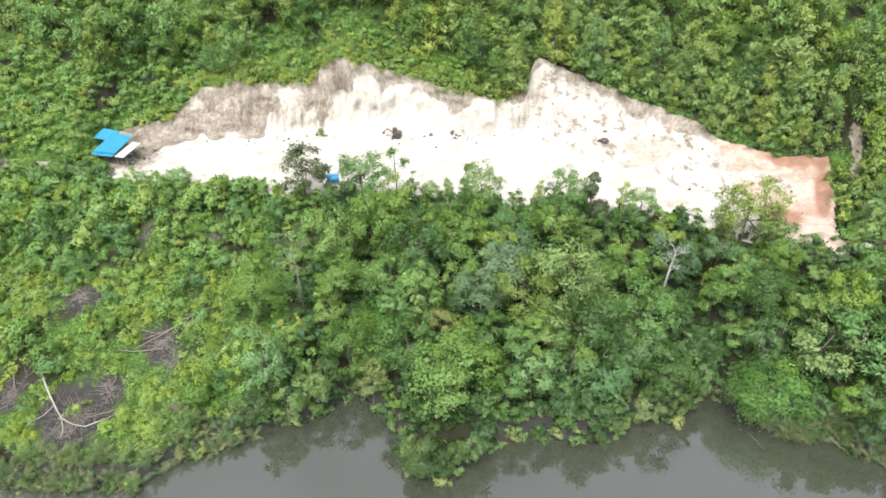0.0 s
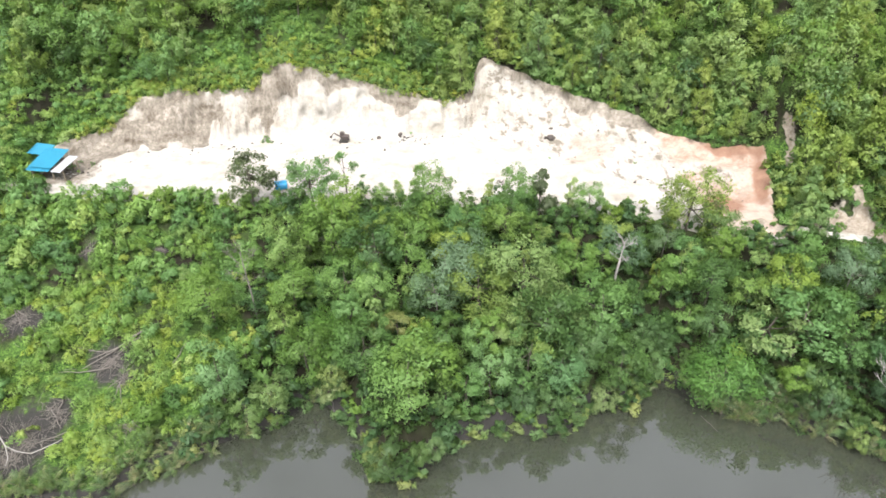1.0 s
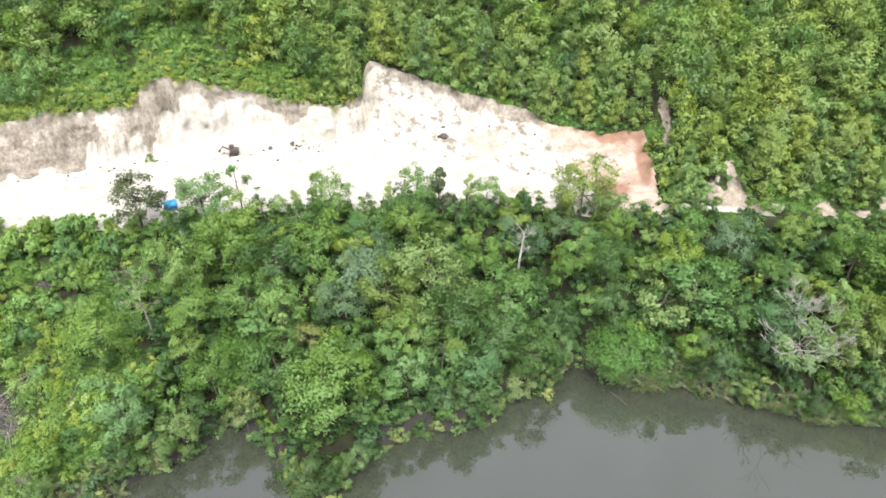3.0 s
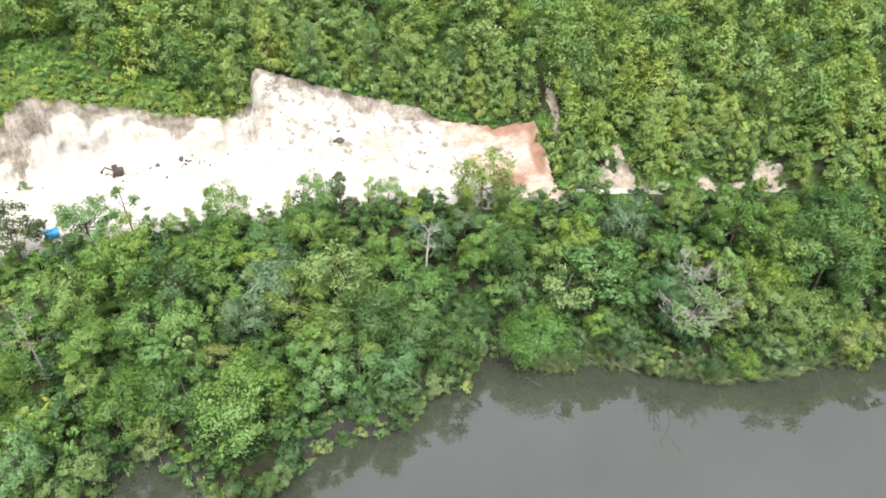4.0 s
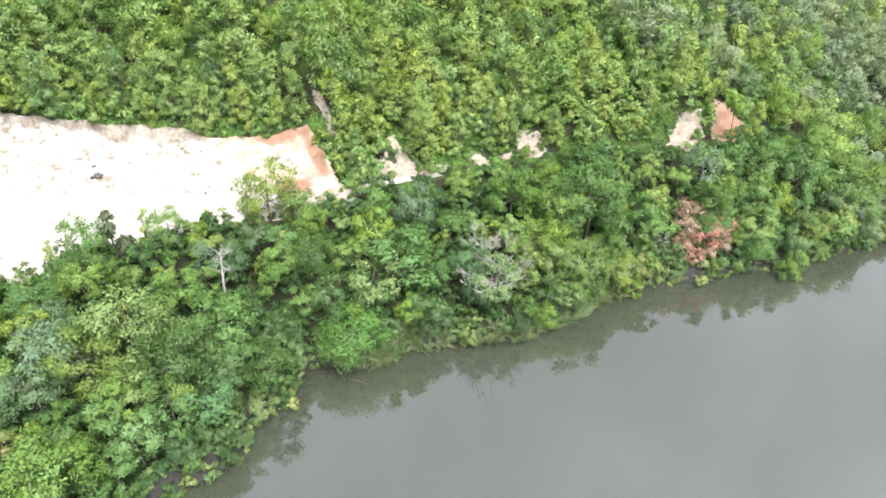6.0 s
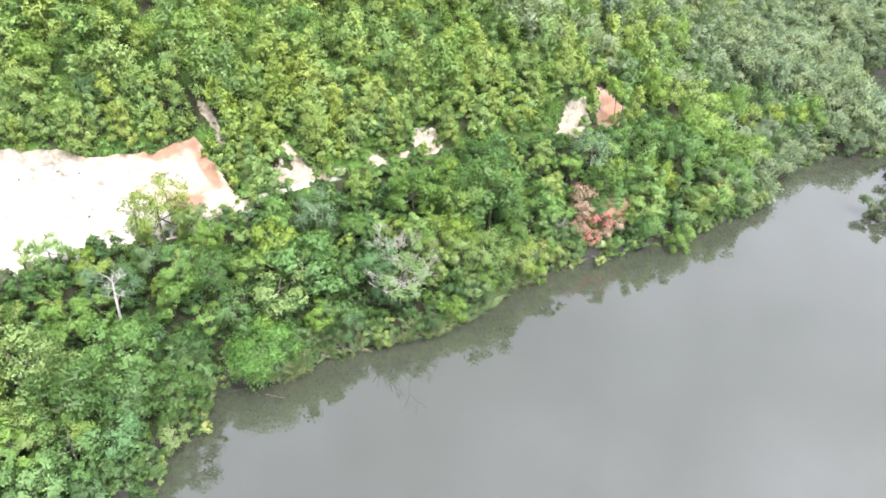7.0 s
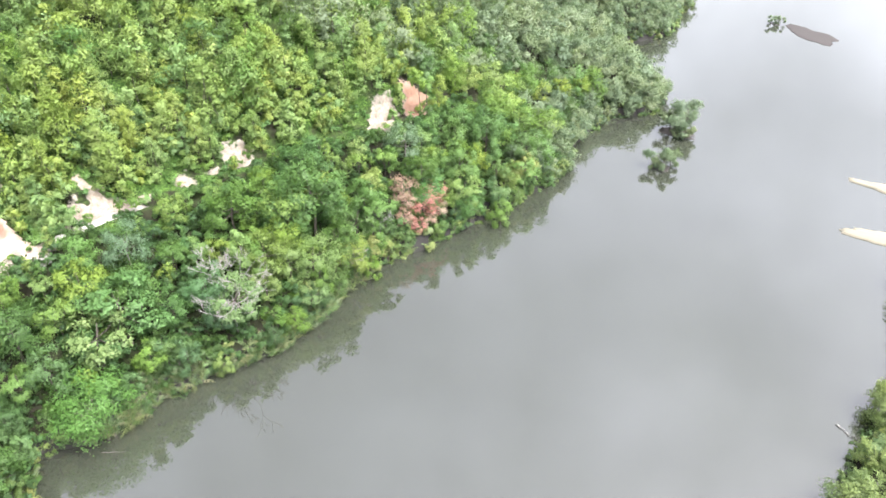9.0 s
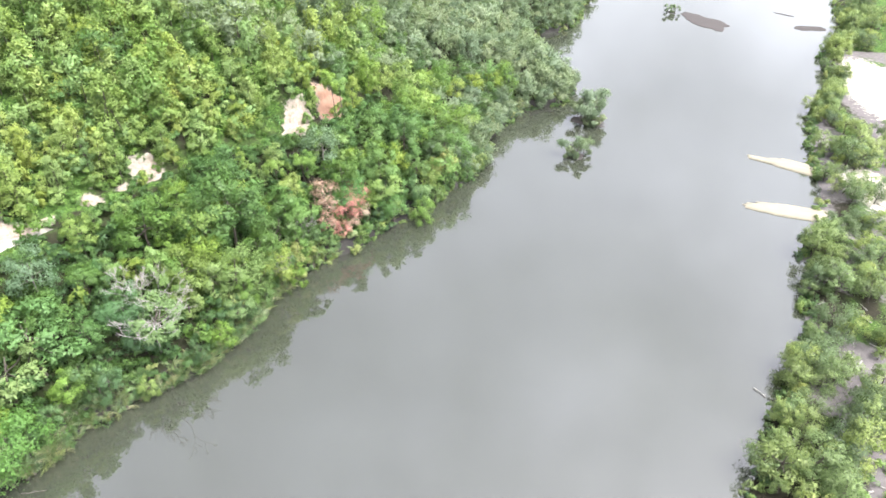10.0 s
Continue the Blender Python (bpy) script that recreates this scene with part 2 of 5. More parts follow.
leaf_olive = leaf_material("olive_foliage", [(0.0, (0.07, 0.105, 0.05)), (0.4, (0.12, 0.175, 0.056)), (0.75, (0.18, 0.245, 0.064)), (1.0, (0.22, 0.275, 0.076))])
leaf_silver = leaf_material("silver_foliage", [(0.0, (0.084, 0.152, 0.07)), (0.5, (0.115, 0.19, 0.093)), (1.0, (0.15, 0.225, 0.118))])
leaf_shrub = leaf_material("shrub_foliage", [(0.0, (0.07, 0.15, 0.03)), (0.4, (0.12, 0.235, 0.042)), (0.75, (0.175, 0.285, 0.05)), (1.0, (0.25, 0.32, 0.06))])
leaf_bright = leaf_material("bright_foliage", [(0.0, (0.064, 0.17, 0.034)), (0.5, (0.075, 0.19, 0.037)), (1.0, (0.09, 0.21, 0.042))], spread=0.3)
leaf_dusky = leaf_material("dusky_foliage", [(0.0, (0.04, 0.06, 0.026)), (0.5, (0.066, 0.092, 0.038)), (1.0, (0.09, 0.125, 0.05))], through=0.2)
leaf_frond = leaf_material("frond_foliage", [(0.0, (0.05, 0.1, 0.036)), (0.4, (0.095, 0.15, 0.05)), (0.62, (0.15, 0.175, 0.075)), (0.85, (0.27, 0.215, 0.13))])
leaf_rust = leaf_material("withered_foliage", [(0.0, (0.2, 0.178, 0.1)), (0.5, (0.265, 0.19, 0.13)), (1.0, (0.33, 0.15, 0.11))], through=0.15)
leaf_teal = leaf_material("bluish_foliage", [(0.0, (0.068, 0.15, 0.044)), (0.5, (0.095, 0.195, 0.055)), (1.0, (0.13, 0.235, 0.07))])
leaf_pale = leaf_material("pale_olive_foliage", [(0.0, (0.11, 0.18, 0.04)), (0.5, (0.16, 0.235, 0.05)), (1.0, (0.21, 0.28, 0.065))])
leaf_lime = leaf_material("yellow_green_foliage", [(0.0, (0.09, 0.185, 0.03)), (0.5, (0.125, 0.235, 0.034)), (1.0, (0.16, 0.27, 0.04))])
# grey-green trees down the river, with bluish haze mixed into the leaf colour
leaf_grey_haze = leaf_material("grey_green_haze_foliage", [(0.0, (0.08, 0.122, 0.066)), (0.4, (0.118, 0.168, 0.088)), (0.75, (0.155, 0.205, 0.105)), (1.0, (0.18, 0.225, 0.12))], spread=0.25)
leaf_meadow = leaf_material("meadow_foliage", [(0.0, (0.1, 0.19, 0.026)), (0.5, (0.155, 0.255, 0.034)), (1.0, (0.22, 0.3, 0.045))])
leaf_gold = leaf_material("yellowing_foliage", [(0.0, (0.15, 0.185, 0.05)), (0.5, (0.225, 0.22, 0.065)), (1.0, (0.29, 0.24, 0.09))])
bark = plain("bark", (0.065, 0.056, 0.043), 0.9, spread=0.4, scale=2.0)
pale_bark = plain("pale_dead_wood", (0.25, 0.24, 0.22), 0.85, spread=0.25, scale=2.0)
log_wood = plain("weathered_log", (0.125, 0.112, 0.098), 0.9, spread=0.35, scale=2.0)

# ground: forest soil, limestone, weathered grey limestone, rusty clay, mud
ground_mat, gn, gl, gb = material("ground")
big, mid, fine = noise_node(gn, gl, 0.12), noise_node(gn, gl, 0.9), noise_node(gn, gl, 6.0)
streak = noise_node(gn, gl, 1.0, stretch=(1.1, 0.22, 0.12))
# forest soil, near black: the shade between the crowns is put into its colour
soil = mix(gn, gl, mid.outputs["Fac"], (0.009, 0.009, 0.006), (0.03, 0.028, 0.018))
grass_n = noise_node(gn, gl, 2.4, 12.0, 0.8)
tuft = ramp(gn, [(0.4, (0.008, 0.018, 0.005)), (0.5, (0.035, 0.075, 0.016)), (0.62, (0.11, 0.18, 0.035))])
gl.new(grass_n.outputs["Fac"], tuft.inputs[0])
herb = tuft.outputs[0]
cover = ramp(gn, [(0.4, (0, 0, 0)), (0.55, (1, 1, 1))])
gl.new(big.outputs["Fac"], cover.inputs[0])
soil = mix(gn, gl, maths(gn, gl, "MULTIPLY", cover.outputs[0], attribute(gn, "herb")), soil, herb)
broad_n = noise_node(gn, gl, 0.3, 7.0, 0.62, stretch=(0.6, 1.0, 1.0))
lime = mix(gn, gl, mid.outputs["Fac"], (0.285, 0.27, 0.243), (0.41, 0.397, 0.366))
worn = ramp(gn, [(0.34, (0.82, 0.79, 0.74)), (0.5, (1, 1, 1))])
gl.new(broad_n.outputs["Fac"], worn.inputs[0])
lime = mix(gn, gl, 1.0, lime, worn.outputs[0], "MULTIPLY")
lime_stain = ramp(gn, [(0.36, (0.34, 0.31, 0.28)), (0.46, (0.68, 0.64, 0.59)), (0.58, (0.9, 0.88, 0.85))])
gl.new(streak.outputs["Fac"], lime_stain.inputs[0])
lime = mix(gn, gl, maths(gn, gl, "MULTIPLY", attribute(gn, "face"), 0.95), lime, mix(gn, gl, 1.0, lime, lime_stain.outputs[0], "MULTIPLY"))
grey_c = ramp(gn, [(0.35, (0.07, 0.055, 0.04)), (0.45, (0.14, 0.122, 0.099)), (0.54, (0.2, 0.178, 0.15)), (0.64, (0.31, 0.28, 0.24))])
strata = noise_node(gn, gl, 0.33, 9.0, 0.6, stretch=(0.7, 0.7, 1.7))
runs = noise_node(gn, gl, 1.6, 8.0, 0.65, stretch=(1.0, 1.0, 0.16))
gl.new(mix(gn, gl, 0.45, strata.outputs["Fac"], runs.outputs["Fac"]), grey_c.inputs[0])
rust_c = ramp(gn, [(0.32, (0.16, 0.098, 0.07)), (0.44, (0.27, 0.19, 0.148)), (0.57, (0.37, 0.3, 0.25))])
gl.new(mix(gn, gl, 0.35, broad_n.outputs["Fac"], mid.outputs["Fac"]), rust_c.inputs[0])


def broken(name, lo, hi):
    """A mask with an edge broken up by the grain."""
    a = attribute(gn, name)
    v = maths(gn, gl, "ADD", a, maths(gn, gl, "MULTIPLY", maths(gn, gl, "SUBTRACT", mid.outputs["Fac"], 0.5), 0.9))
    r = ramp(gn, [(lo, (0, 0, 0)), (hi, (1, 1, 1))])
    gl.new(v, r.inputs[0])
    return r.outputs[0]


scratch = noise_node(gn, gl, 0.5, 9.0, 0.68, stretch=(1.0, 0.5, 1.6))
mark_v = ramp(gn, [(0.53, (0, 0, 0)), (0.61, (1, 1, 1))])
gl.new(scratch.outputs["Fac"], mark_v.inputs[0])
lime = mix(gn, gl, maths(gn, gl, "MULTIPLY", mark_v.outputs[0], attribute(gn, "marks")), lime, (0.16, 0.14, 0.115))
rock = mix(gn, gl, broken("grey", 0.45, 0.7), lime, grey_c.outputs[0])
rock = mix(gn, gl, broken("rust", 0.25, 0.65), rock, rust_c.outputs[0])
grit = noise_node(gn, gl, 2.2, 10.0, 0.72, stretch=(1.0, 1.0, 0.6))
grit_v = ramp(gn, [(0.36, (0.55, 0.52, 0.48)), (0.5, (0.95, 0.94, 0.92)), (0.62, (1.0, 1.0, 1.0))])
gl.new(grit.outputs["Fac"], grit_v.inputs[0])
rock = mix(gn, gl, maths(gn, gl, "ADD", maths(gn, gl, "MULTIPLY", attribute(gn, "face"), 0.55), 0.25), rock, mix(gn, gl, 1.0, rock, grit_v.outputs[0], "MULTIPLY"))
clay_c = mix(gn, gl, mid.outputs["Fac"], (0.135, 0.07, 0.046), (0.28, 0.178, 0.128))
slip_c = ramp(gn, [(0.34, (0.085, 0.07, 0.052)), (0.45, (0.185, 0.155, 0.122)), (0.56, (0.265, 0.23, 0.188)), (0.68, (0.33, 0.292, 0.246))])
gl.new(mix(gn, gl, 0.55, mid.outputs["Fac"], grit.outputs["Fac"]), slip_c.inputs[0])
rock = mix(gn, gl, broken("slip", 0.25, 0.55), rock, slip_c.outputs[0])
rock = mix(gn, gl, broken("clay", 0.3, 0.6), rock, clay_c)
mud = mix(gn, gl, mid.outputs["Fac"], (0.013, 0.013, 0.012), (0.045, 0.043, 0.04))
soil = mix(gn, gl, broken("mud", 0.4, 0.6), soil, mud)
sand_c = mix(gn, gl, mid.outputs["Fac"], (0.34, 0.32, 0.26), (0.5, 0.48, 0.41))
soil = mix(gn, gl, broken("flat", 0.4, 0.6), soil, mix(gn, gl, mid.outputs["Fac"], (0.055, 0.051, 0.05), (0.15, 0.14, 0.137)))
soil = mix(gn, gl, broken("sand", 0.4, 0.6), soil, sand_c)
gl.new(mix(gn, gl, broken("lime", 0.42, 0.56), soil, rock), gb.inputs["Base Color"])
gb.inputs["Roughness"].default_value, gb.inputs["Specular IOR Level"].default_value = 0.95, 0.12
bump(gn, gl, gb, mix(gn, gl, 0.5, mid.outputs["Fac"], fine.outputs["Fac"]), 0.6, 0.25)

water_mat, un, ul, ub = material("river_water")
murk = noise_node(un, ul, 0.035, 3.0)
ul.new(mix(un, ul, murk.outputs["Fac"], (0.025, 0.028, 0.021), (0.037, 0.041, 0.031)), ub.inputs["Base Color"])
ub.inputs["Roughness"].default_value, ub.inputs["IOR"].default_value = 0.004, 2.16

sand_mat = plain("pale_sand", (0.19, 0.176, 0.128), 0.9, spread=0.18, scale=0.6)
mud_mat = plain("wet_mud", (0.035, 0.03, 0.027), 0.9, spread=0.25, scale=0.5)
stone_dark = plain("dark_rubble", (0.06, 0.05, 0.044), 0.9, spread=0.4, scale=1.5)
stone_pale = plain("pale_rubble", (0.28, 0.26, 0.23), 0.9, spread=0.3, scale=1.5)

# ---- mesh helpers ----


def mesh_of(name, verts, faces, mats, slots=None, floats=None, smooth=False):
    me = bpy.data.meshes.new(name)
    me.from_pydata(np.asarray(verts).tolist() if len(verts) < 4000 else verts, [], np.asarray(faces).tolist() if isinstance(faces, np.ndarray) else faces)
    for m in (mats if isinstance(mats, (list, tuple)) else [mats]):
        me.materials.append(m)
    if slots is not None:
        me.polygons.foreach_set("material_index", np.asarray(slots, np.int32))
    for key, values in (floats or {}).items():
        me.attributes.new(key, "FLOAT", "POINT").data.foreach_set("value", np.asarray(values, np.float32))
    if smooth:
        me.polygons.foreach_set("use_smooth", np.ones(len(me.polygons), bool))
    me.update()
    return me


def part(name, me, parent=None, label=""):
    ob = new(name, me)
    ob.parent = parent
    return tagged(ob, label)


def tube(path, radii, sides=6, cap=True):
    """Vertices and faces of a tapered limb along a path."""
    verts, faces = [], []
    path = [Vector(p) for p in path]
    for i, p in enumerate(path):
        d = (path[min(i + 1, len(path) - 1)] - path[max(i - 1, 0)]).normalized()
        u = d.cross(Vector((0.31, 0.95, 0.07))).normalized()
        w = d.cross(u)
        for k in range(sides):
            a = 2 * math.pi * k / sides
            verts.append(tuple(p + (u * math.cos(a) + w * math.sin(a)) * radii[i]))
    for i in range(len(path) - 1):
        for k in range(sides):
            a, b = i * sides + k, i * sides + (k + 1) % sides
            faces.append((a, b, b + sides, a + sides))
    if cap:
        faces.append(tuple(range(sides - 1, -1, -1)))
        faces.append(tuple(range((len(path) - 1) * sides, len(path) * sides)))
    return verts, faces


def join(*pieces):
    verts, faces = [], []
    for v, f in pieces:
        k = len(verts)
        verts += list(v)
        faces += [tuple(i + k for i in g) for g in f]
    return verts, faces


def box(x0, y0, z0, x1, y1, z1):
    v = [(x, y, z) for z in (z0, z1) for y in (y0, y1) for x in (x0, x1)]
    return v, [(0, 2, 3, 1), (4, 5, 7, 6), (0, 1, 5, 4), (2, 6, 7, 3), (0, 4, 6, 2), (1, 3, 7, 5)]


# ---- ground, one sheet to the horizon ----
def ground_lines():
    out = [np.linspace(-3000, -300, 14)[:-1], np.linspace(-300, -140, 20)[:-1], np.linspace(-140, -80, 45)[:-1], np.linspace(-80, 82, 300)[:-1],
           np.linspace(82, 345, 220)[:-1], np.linspace(345, 600, 30)[:-1], np.linspace(600, 3000, 12)]
    return np.concatenate(out)


gx = ground_lines()
sy, ny, ty, fy, cy = south(gx), shore(gx), track(gx), foot(gx), crest(gx)
bands = [(np.full_like(gx, -3000), sy - 90, 8, 1), (sy - 90, sy, 46, 1), (sy, sy + 5.5, 5, 1), (sy + 5.5, ny - 4, 3, 1), (ny - 4, ny, 4, 1), (ny, ty, 46, 1),
         (ty, fy, 24, 1), (fy, cy, 30, 1), (cy, cy + 22, 26, 1), (cy + 22, cy + 95, 34, 1), (cy + 95, np.full_like(gx, 3200), 12, 2)]
rows_y, band_of = [], []
for k, (a, b, n, p) in enumerate(bands):
    for j in range(n):
        rows_y.append(a + (b - a) * (j / n) ** p)
        band_of.append((k, j / n))
rows_y.append(np.full_like(gx, 3200))
band_of.append((10, 1.0))
GY = np.array(rows_y)
GX = np.tile(gx, (len(GY), 1))
GZ = height(GX, GY)
T = np.array([b[1] if b[0] == 7 else (1.0 if b[0] > 7 else 0.0) for b in band_of])[:, None] * np.ones_like(GX)
quarry = in_quarry(GX)
on_face = np.sin(np.pi * np.clip(T, 0, 1)) * quarry
# gullies, ledges and lumps of the cut face
relief = (fbm(GX * 0.33, GZ * 0.22, 31, 4) - 0.5) * 4.2 + (fbm(GX * 1.1, GZ * 0.35, 32, 3) - 0.5) * 2.4
right_part = np.clip((GX - 16) / 8, 0, 1)
GY2 = GY + relief * on_face * (1 - 0.82 * right_part)
GZ2 = GZ + on_face * ((fbm(GX * 0.4, GY * 0.5, 33, 5) - 0.5) * 1.9) + quarry * np.where((GY > ty) & (GY <= fy + 1), (fbm(GX * 0.25, GY * 0.25, 34, 4) - 0.5) * 0.9, 0)
heap = np.exp(-((GX - 60.2) / 2.6) ** 2 - ((GY - 105.2) / 2.2) ** 2)
end_bank = np.exp(-((GX - quarry_end(GY) - 0.4) / 1.1) ** 2) * np.clip((GY - 94) / 3, 0, 1) * np.clip((109 - GY) / 2, 0, 1)
GZ2 = GZ2 + 1.6 * heap * (0.6 + 0.8 * fbm(GX * 0.8, GY * 0.8, 45, 3)) + 1.5 * end_bank * (0.5 + fbm(GX * 0.3, GY * 0.5, 46, 3))
# the upright, fluted lip of the right part
GY2 = GY2 + right_part * quarry * np.clip((T - 0.82) * 12, 0, 1) * (T < 1) * (fbm(GX * 0.9, GZ * 0.12, 47, 3) - 0.5) * 2.6
rough_ground = np.where((GY > ny + 1) & (GY < ty), 1.0, 0) + np.where(GY > cy + 1, 1.0, 0)
GZ2 = GZ2 + rough_ground * (fbm(GX * 0.7, GY * 0.7, 35, 3) - 0.5) * 0.5
lime_m = quarry * ((GY > ty - 1.5) & (GY < cy + 0.3)) * 1.0
lime_m = np.where(GX < -66, lime_m * 0.4, np.where(GX > quarry_end(GY) + 0.6, 0, lime_m))
lime_m = np.maximum(lime_m, ((GY > ty) & (GY < ty + 3.2) & (GX < 80)) * 0.6)
rust_m = np.clip((GX - 51.5) / 3, 0, 1) * quarry * (0.6 + 0.25 * np.clip((T - 0.5) * 3, 0, 1)) * (GY > ty)
rust_m = np.maximum(rust_m, 0.95 * np.exp(-((GX - 66.5) / 2.6) ** 2 - ((GY - 104) / 6) ** 2))
rust_m = np.maximum(rust_m, 0.95 * np.exp(-((GX - 61) / 4.5) ** 2 - ((GY - 97.5) / 2.6) ** 2))
rust_m = np.maximum(rust_m, 0.5 * np.exp(-((GX - 55) / 4) ** 2 - ((GY - 101) / 3) ** 2))
rust_m = np.maximum(rust_m, 0.62 * np.exp(-((GX - 39) / 6) ** 2 - ((GY - 118) / 6) ** 2))
# the pale heap before the red bank, and the white way that leads up to it
rust_m = rust_m * (1 - 0.75 * np.exp(-((GX - 60.2) / 2.8) ** 2 - ((GY - 105.6) / 2.2) ** 2)) * (1 - 0.8 * np.exp(-((GX - 55.5) / 3.5) ** 2 - ((GY - 109.2) / 1.3) ** 2))
rust_m = rust_m * (GX < quarry_end(GY) + 1.5)
wander = fbm(GX * 0.16, GZ * 0.16, 36, 4)
level = np.where(GY < fy, (GY - fy) / 8.0, T)
low = keyed(GREYS, GX + 2.0 * (fbm(GX * 0.5, GZ * 0.5, 37, 3) - 0.5))
grey_m = np.clip((level - low + 0.5 * (1 - 0.75 * right_part) * (fbm(GX * 0.3, GZ * 0.3, 38, 4) - 0.5)) * 7, 0, 1) * (GX > -66) * (GX < 58)
grey_m = grey_m * (1 - 0.9 * np.exp(-((GX + 31.2) / 2.7) ** 2 - ((T - 0.72) / 0.15) ** 2)) * (1 - 0.7 * np.clip((wander - 0.6) * 7, 0, 1))
grey_m = grey_m * (1 - 0.14 * right_part)
grey_m = quarry * grey_m
grey_m = np.maximum(grey_m, (GX < -66) * (GY > ty) * (GY < ty + 3.4) * 0.62)
grey_m = np.maximum(grey_m, 1.0 * np.exp(-((GX + 59.5) / 4.5) ** 2 - ((GY - 119.5) / 6) ** 2))
clay_m = quarry * (1.0 * np.exp(-((GX - quarry_end(GY) + 0.7) / 1.5) ** 2 - ((GY - 101.5) / 6) ** 2) + 1.15 * np.exp(-((GX - 57.6) / 3.4) ** 2 - ((GY - 97.3) / 3.0) ** 2)
                   + 0.95 * np.exp(-((GX - 63.5) / 4.5) ** 2 - ((T - 0.97) / 0.07) ** 2) * (GY > fy) + 0.55 * np.exp(-((GX - 54.3) / 1.6) ** 2 - ((GY - 106.6) / 1.0) ** 2))
slip_m = np.zeros_like(GX)
for ex, ey, er, eo in SLIPS:
    wild = er * (0.3 + 1.4 * fbm(GX * 0.6 + er, GY * 0.6, 39, 4))
    g = np.exp(-(((GX - ex) / wild) ** 2 + ((GY - ey) / wild) ** 2))
    slip_m = np.maximum(slip_m, g * 0.9)
    lime_m = np.maximum(lime_m, g * (1.05 if er > 1 else 0.85))
    rust_m = np.maximum(rust_m, g * (max(0.55, min(eo, 0.7)) if er > 1.3 else 0.4))
    grey_m = np.maximum(grey_m, g * (0.74 if er > 1.3 else 1.1))
    clay_m = np.maximum(clay_m, g * (0.9 if eo > 1 else 0))
marks_m = quarry * (GY > ty) * (0.25 + 0.75 * np.clip((GX - 12) / 10, 0, 1) * np.clip((GY - fy + 8) / 6, 0, 1))
flat_m = ((GY < sy + 0.3) & (GY > sy - 60) & (GX < 258)) * (0.75 - 0.5 * np.clip((fbm(GX * 0.08, GY * 0.08, 43) - 0.45) * 6, 0, 1))
# a dark seam under the lip
marks_m = np.maximum(marks_m, 1.6 * right_part * quarry * np.exp(-((T - 0.82 - 0.06 * (fbm(GX * 0.4, 2.0, 48, 3) - 0.5)) / 0.022) ** 2))
mud_m = ((GY < sy + 0.5) & (GY > sy - 60) & (GX < 258)) * (0.62 - 0.5 * np.clip((fbm(GX * 0.08, GY * 0.08, 43) - 0.42) * 6, 0, 1)) + ((GY > ny - 3) & (GY < ny + 2)) * 0.8
for ex, ey, er in DEBRIS:
    wild = er * (0.4 + 1.5 * fbm(GX * 0.4, GY * 0.4, 44, 4))
    herb_m0 = np.exp(-(((GX - ex) / wild) ** 2 + ((GY - ey) / wild) ** 2))
    mud_m = np.maximum(mud_m, herb_m0 * 0.9)
sand_m = np.exp(-(((GX - 216) / 34) ** 2 + ((GY + 94) / 12) ** 2) * 1.2) * 1.3 + ((GY < sy) * np.exp(-((GX - 150) / 16) ** 2 - ((GY + 70) / 6) ** 2)) * 0.9
# little green under the trees, so the floor is painted dark as in shade
wood_shade = (GY > ny) & (GY < ty) & (GX > -24)
herb_m = ((GY > ny) & ~wood_shade) * 1.0 + wood_shade * 0.2 + (GY < sy - 6) * 1.0
nr, nc = GX.shape
idx = np.arange(nr * nc).reshape(nr, nc)
quads = np.stack([idx[:-1, :-1], idx[:-1, 1:], idx[1:, 1:], idx[1:, :-1]], -1).reshape(-1, 4)
flat = lambda a: np.broadcast_to(a, GX.shape).astype(np.float32).ravel()
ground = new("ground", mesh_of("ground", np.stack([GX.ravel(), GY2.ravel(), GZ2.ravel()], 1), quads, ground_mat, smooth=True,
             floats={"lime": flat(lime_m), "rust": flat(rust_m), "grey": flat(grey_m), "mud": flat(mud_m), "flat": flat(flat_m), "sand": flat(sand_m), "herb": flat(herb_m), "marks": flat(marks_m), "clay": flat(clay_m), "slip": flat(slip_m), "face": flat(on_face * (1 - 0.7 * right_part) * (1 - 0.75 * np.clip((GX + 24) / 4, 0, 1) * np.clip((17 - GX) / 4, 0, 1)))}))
tagged(ground, "wooded hillside with a white limestone cut and muddy banks", "ground", kind="structure")

wx, wy = np.linspace(-3000, 3000, 151), np.linspace(-700, 400, 30)
wv = [(a, b, 0.0) for b in wy for a in wx]
wf = [(j * 151 + i, j * 151 + i + 1, j * 151 + i + 152, j * 151 + i + 151) for j in range(29) for i in range(150)]
water = new("water", mesh_of("water", wv, wf, water_mat))
tagged(water, "still murky grey-green river reflecting an overcast sky", "water", kind="structure")

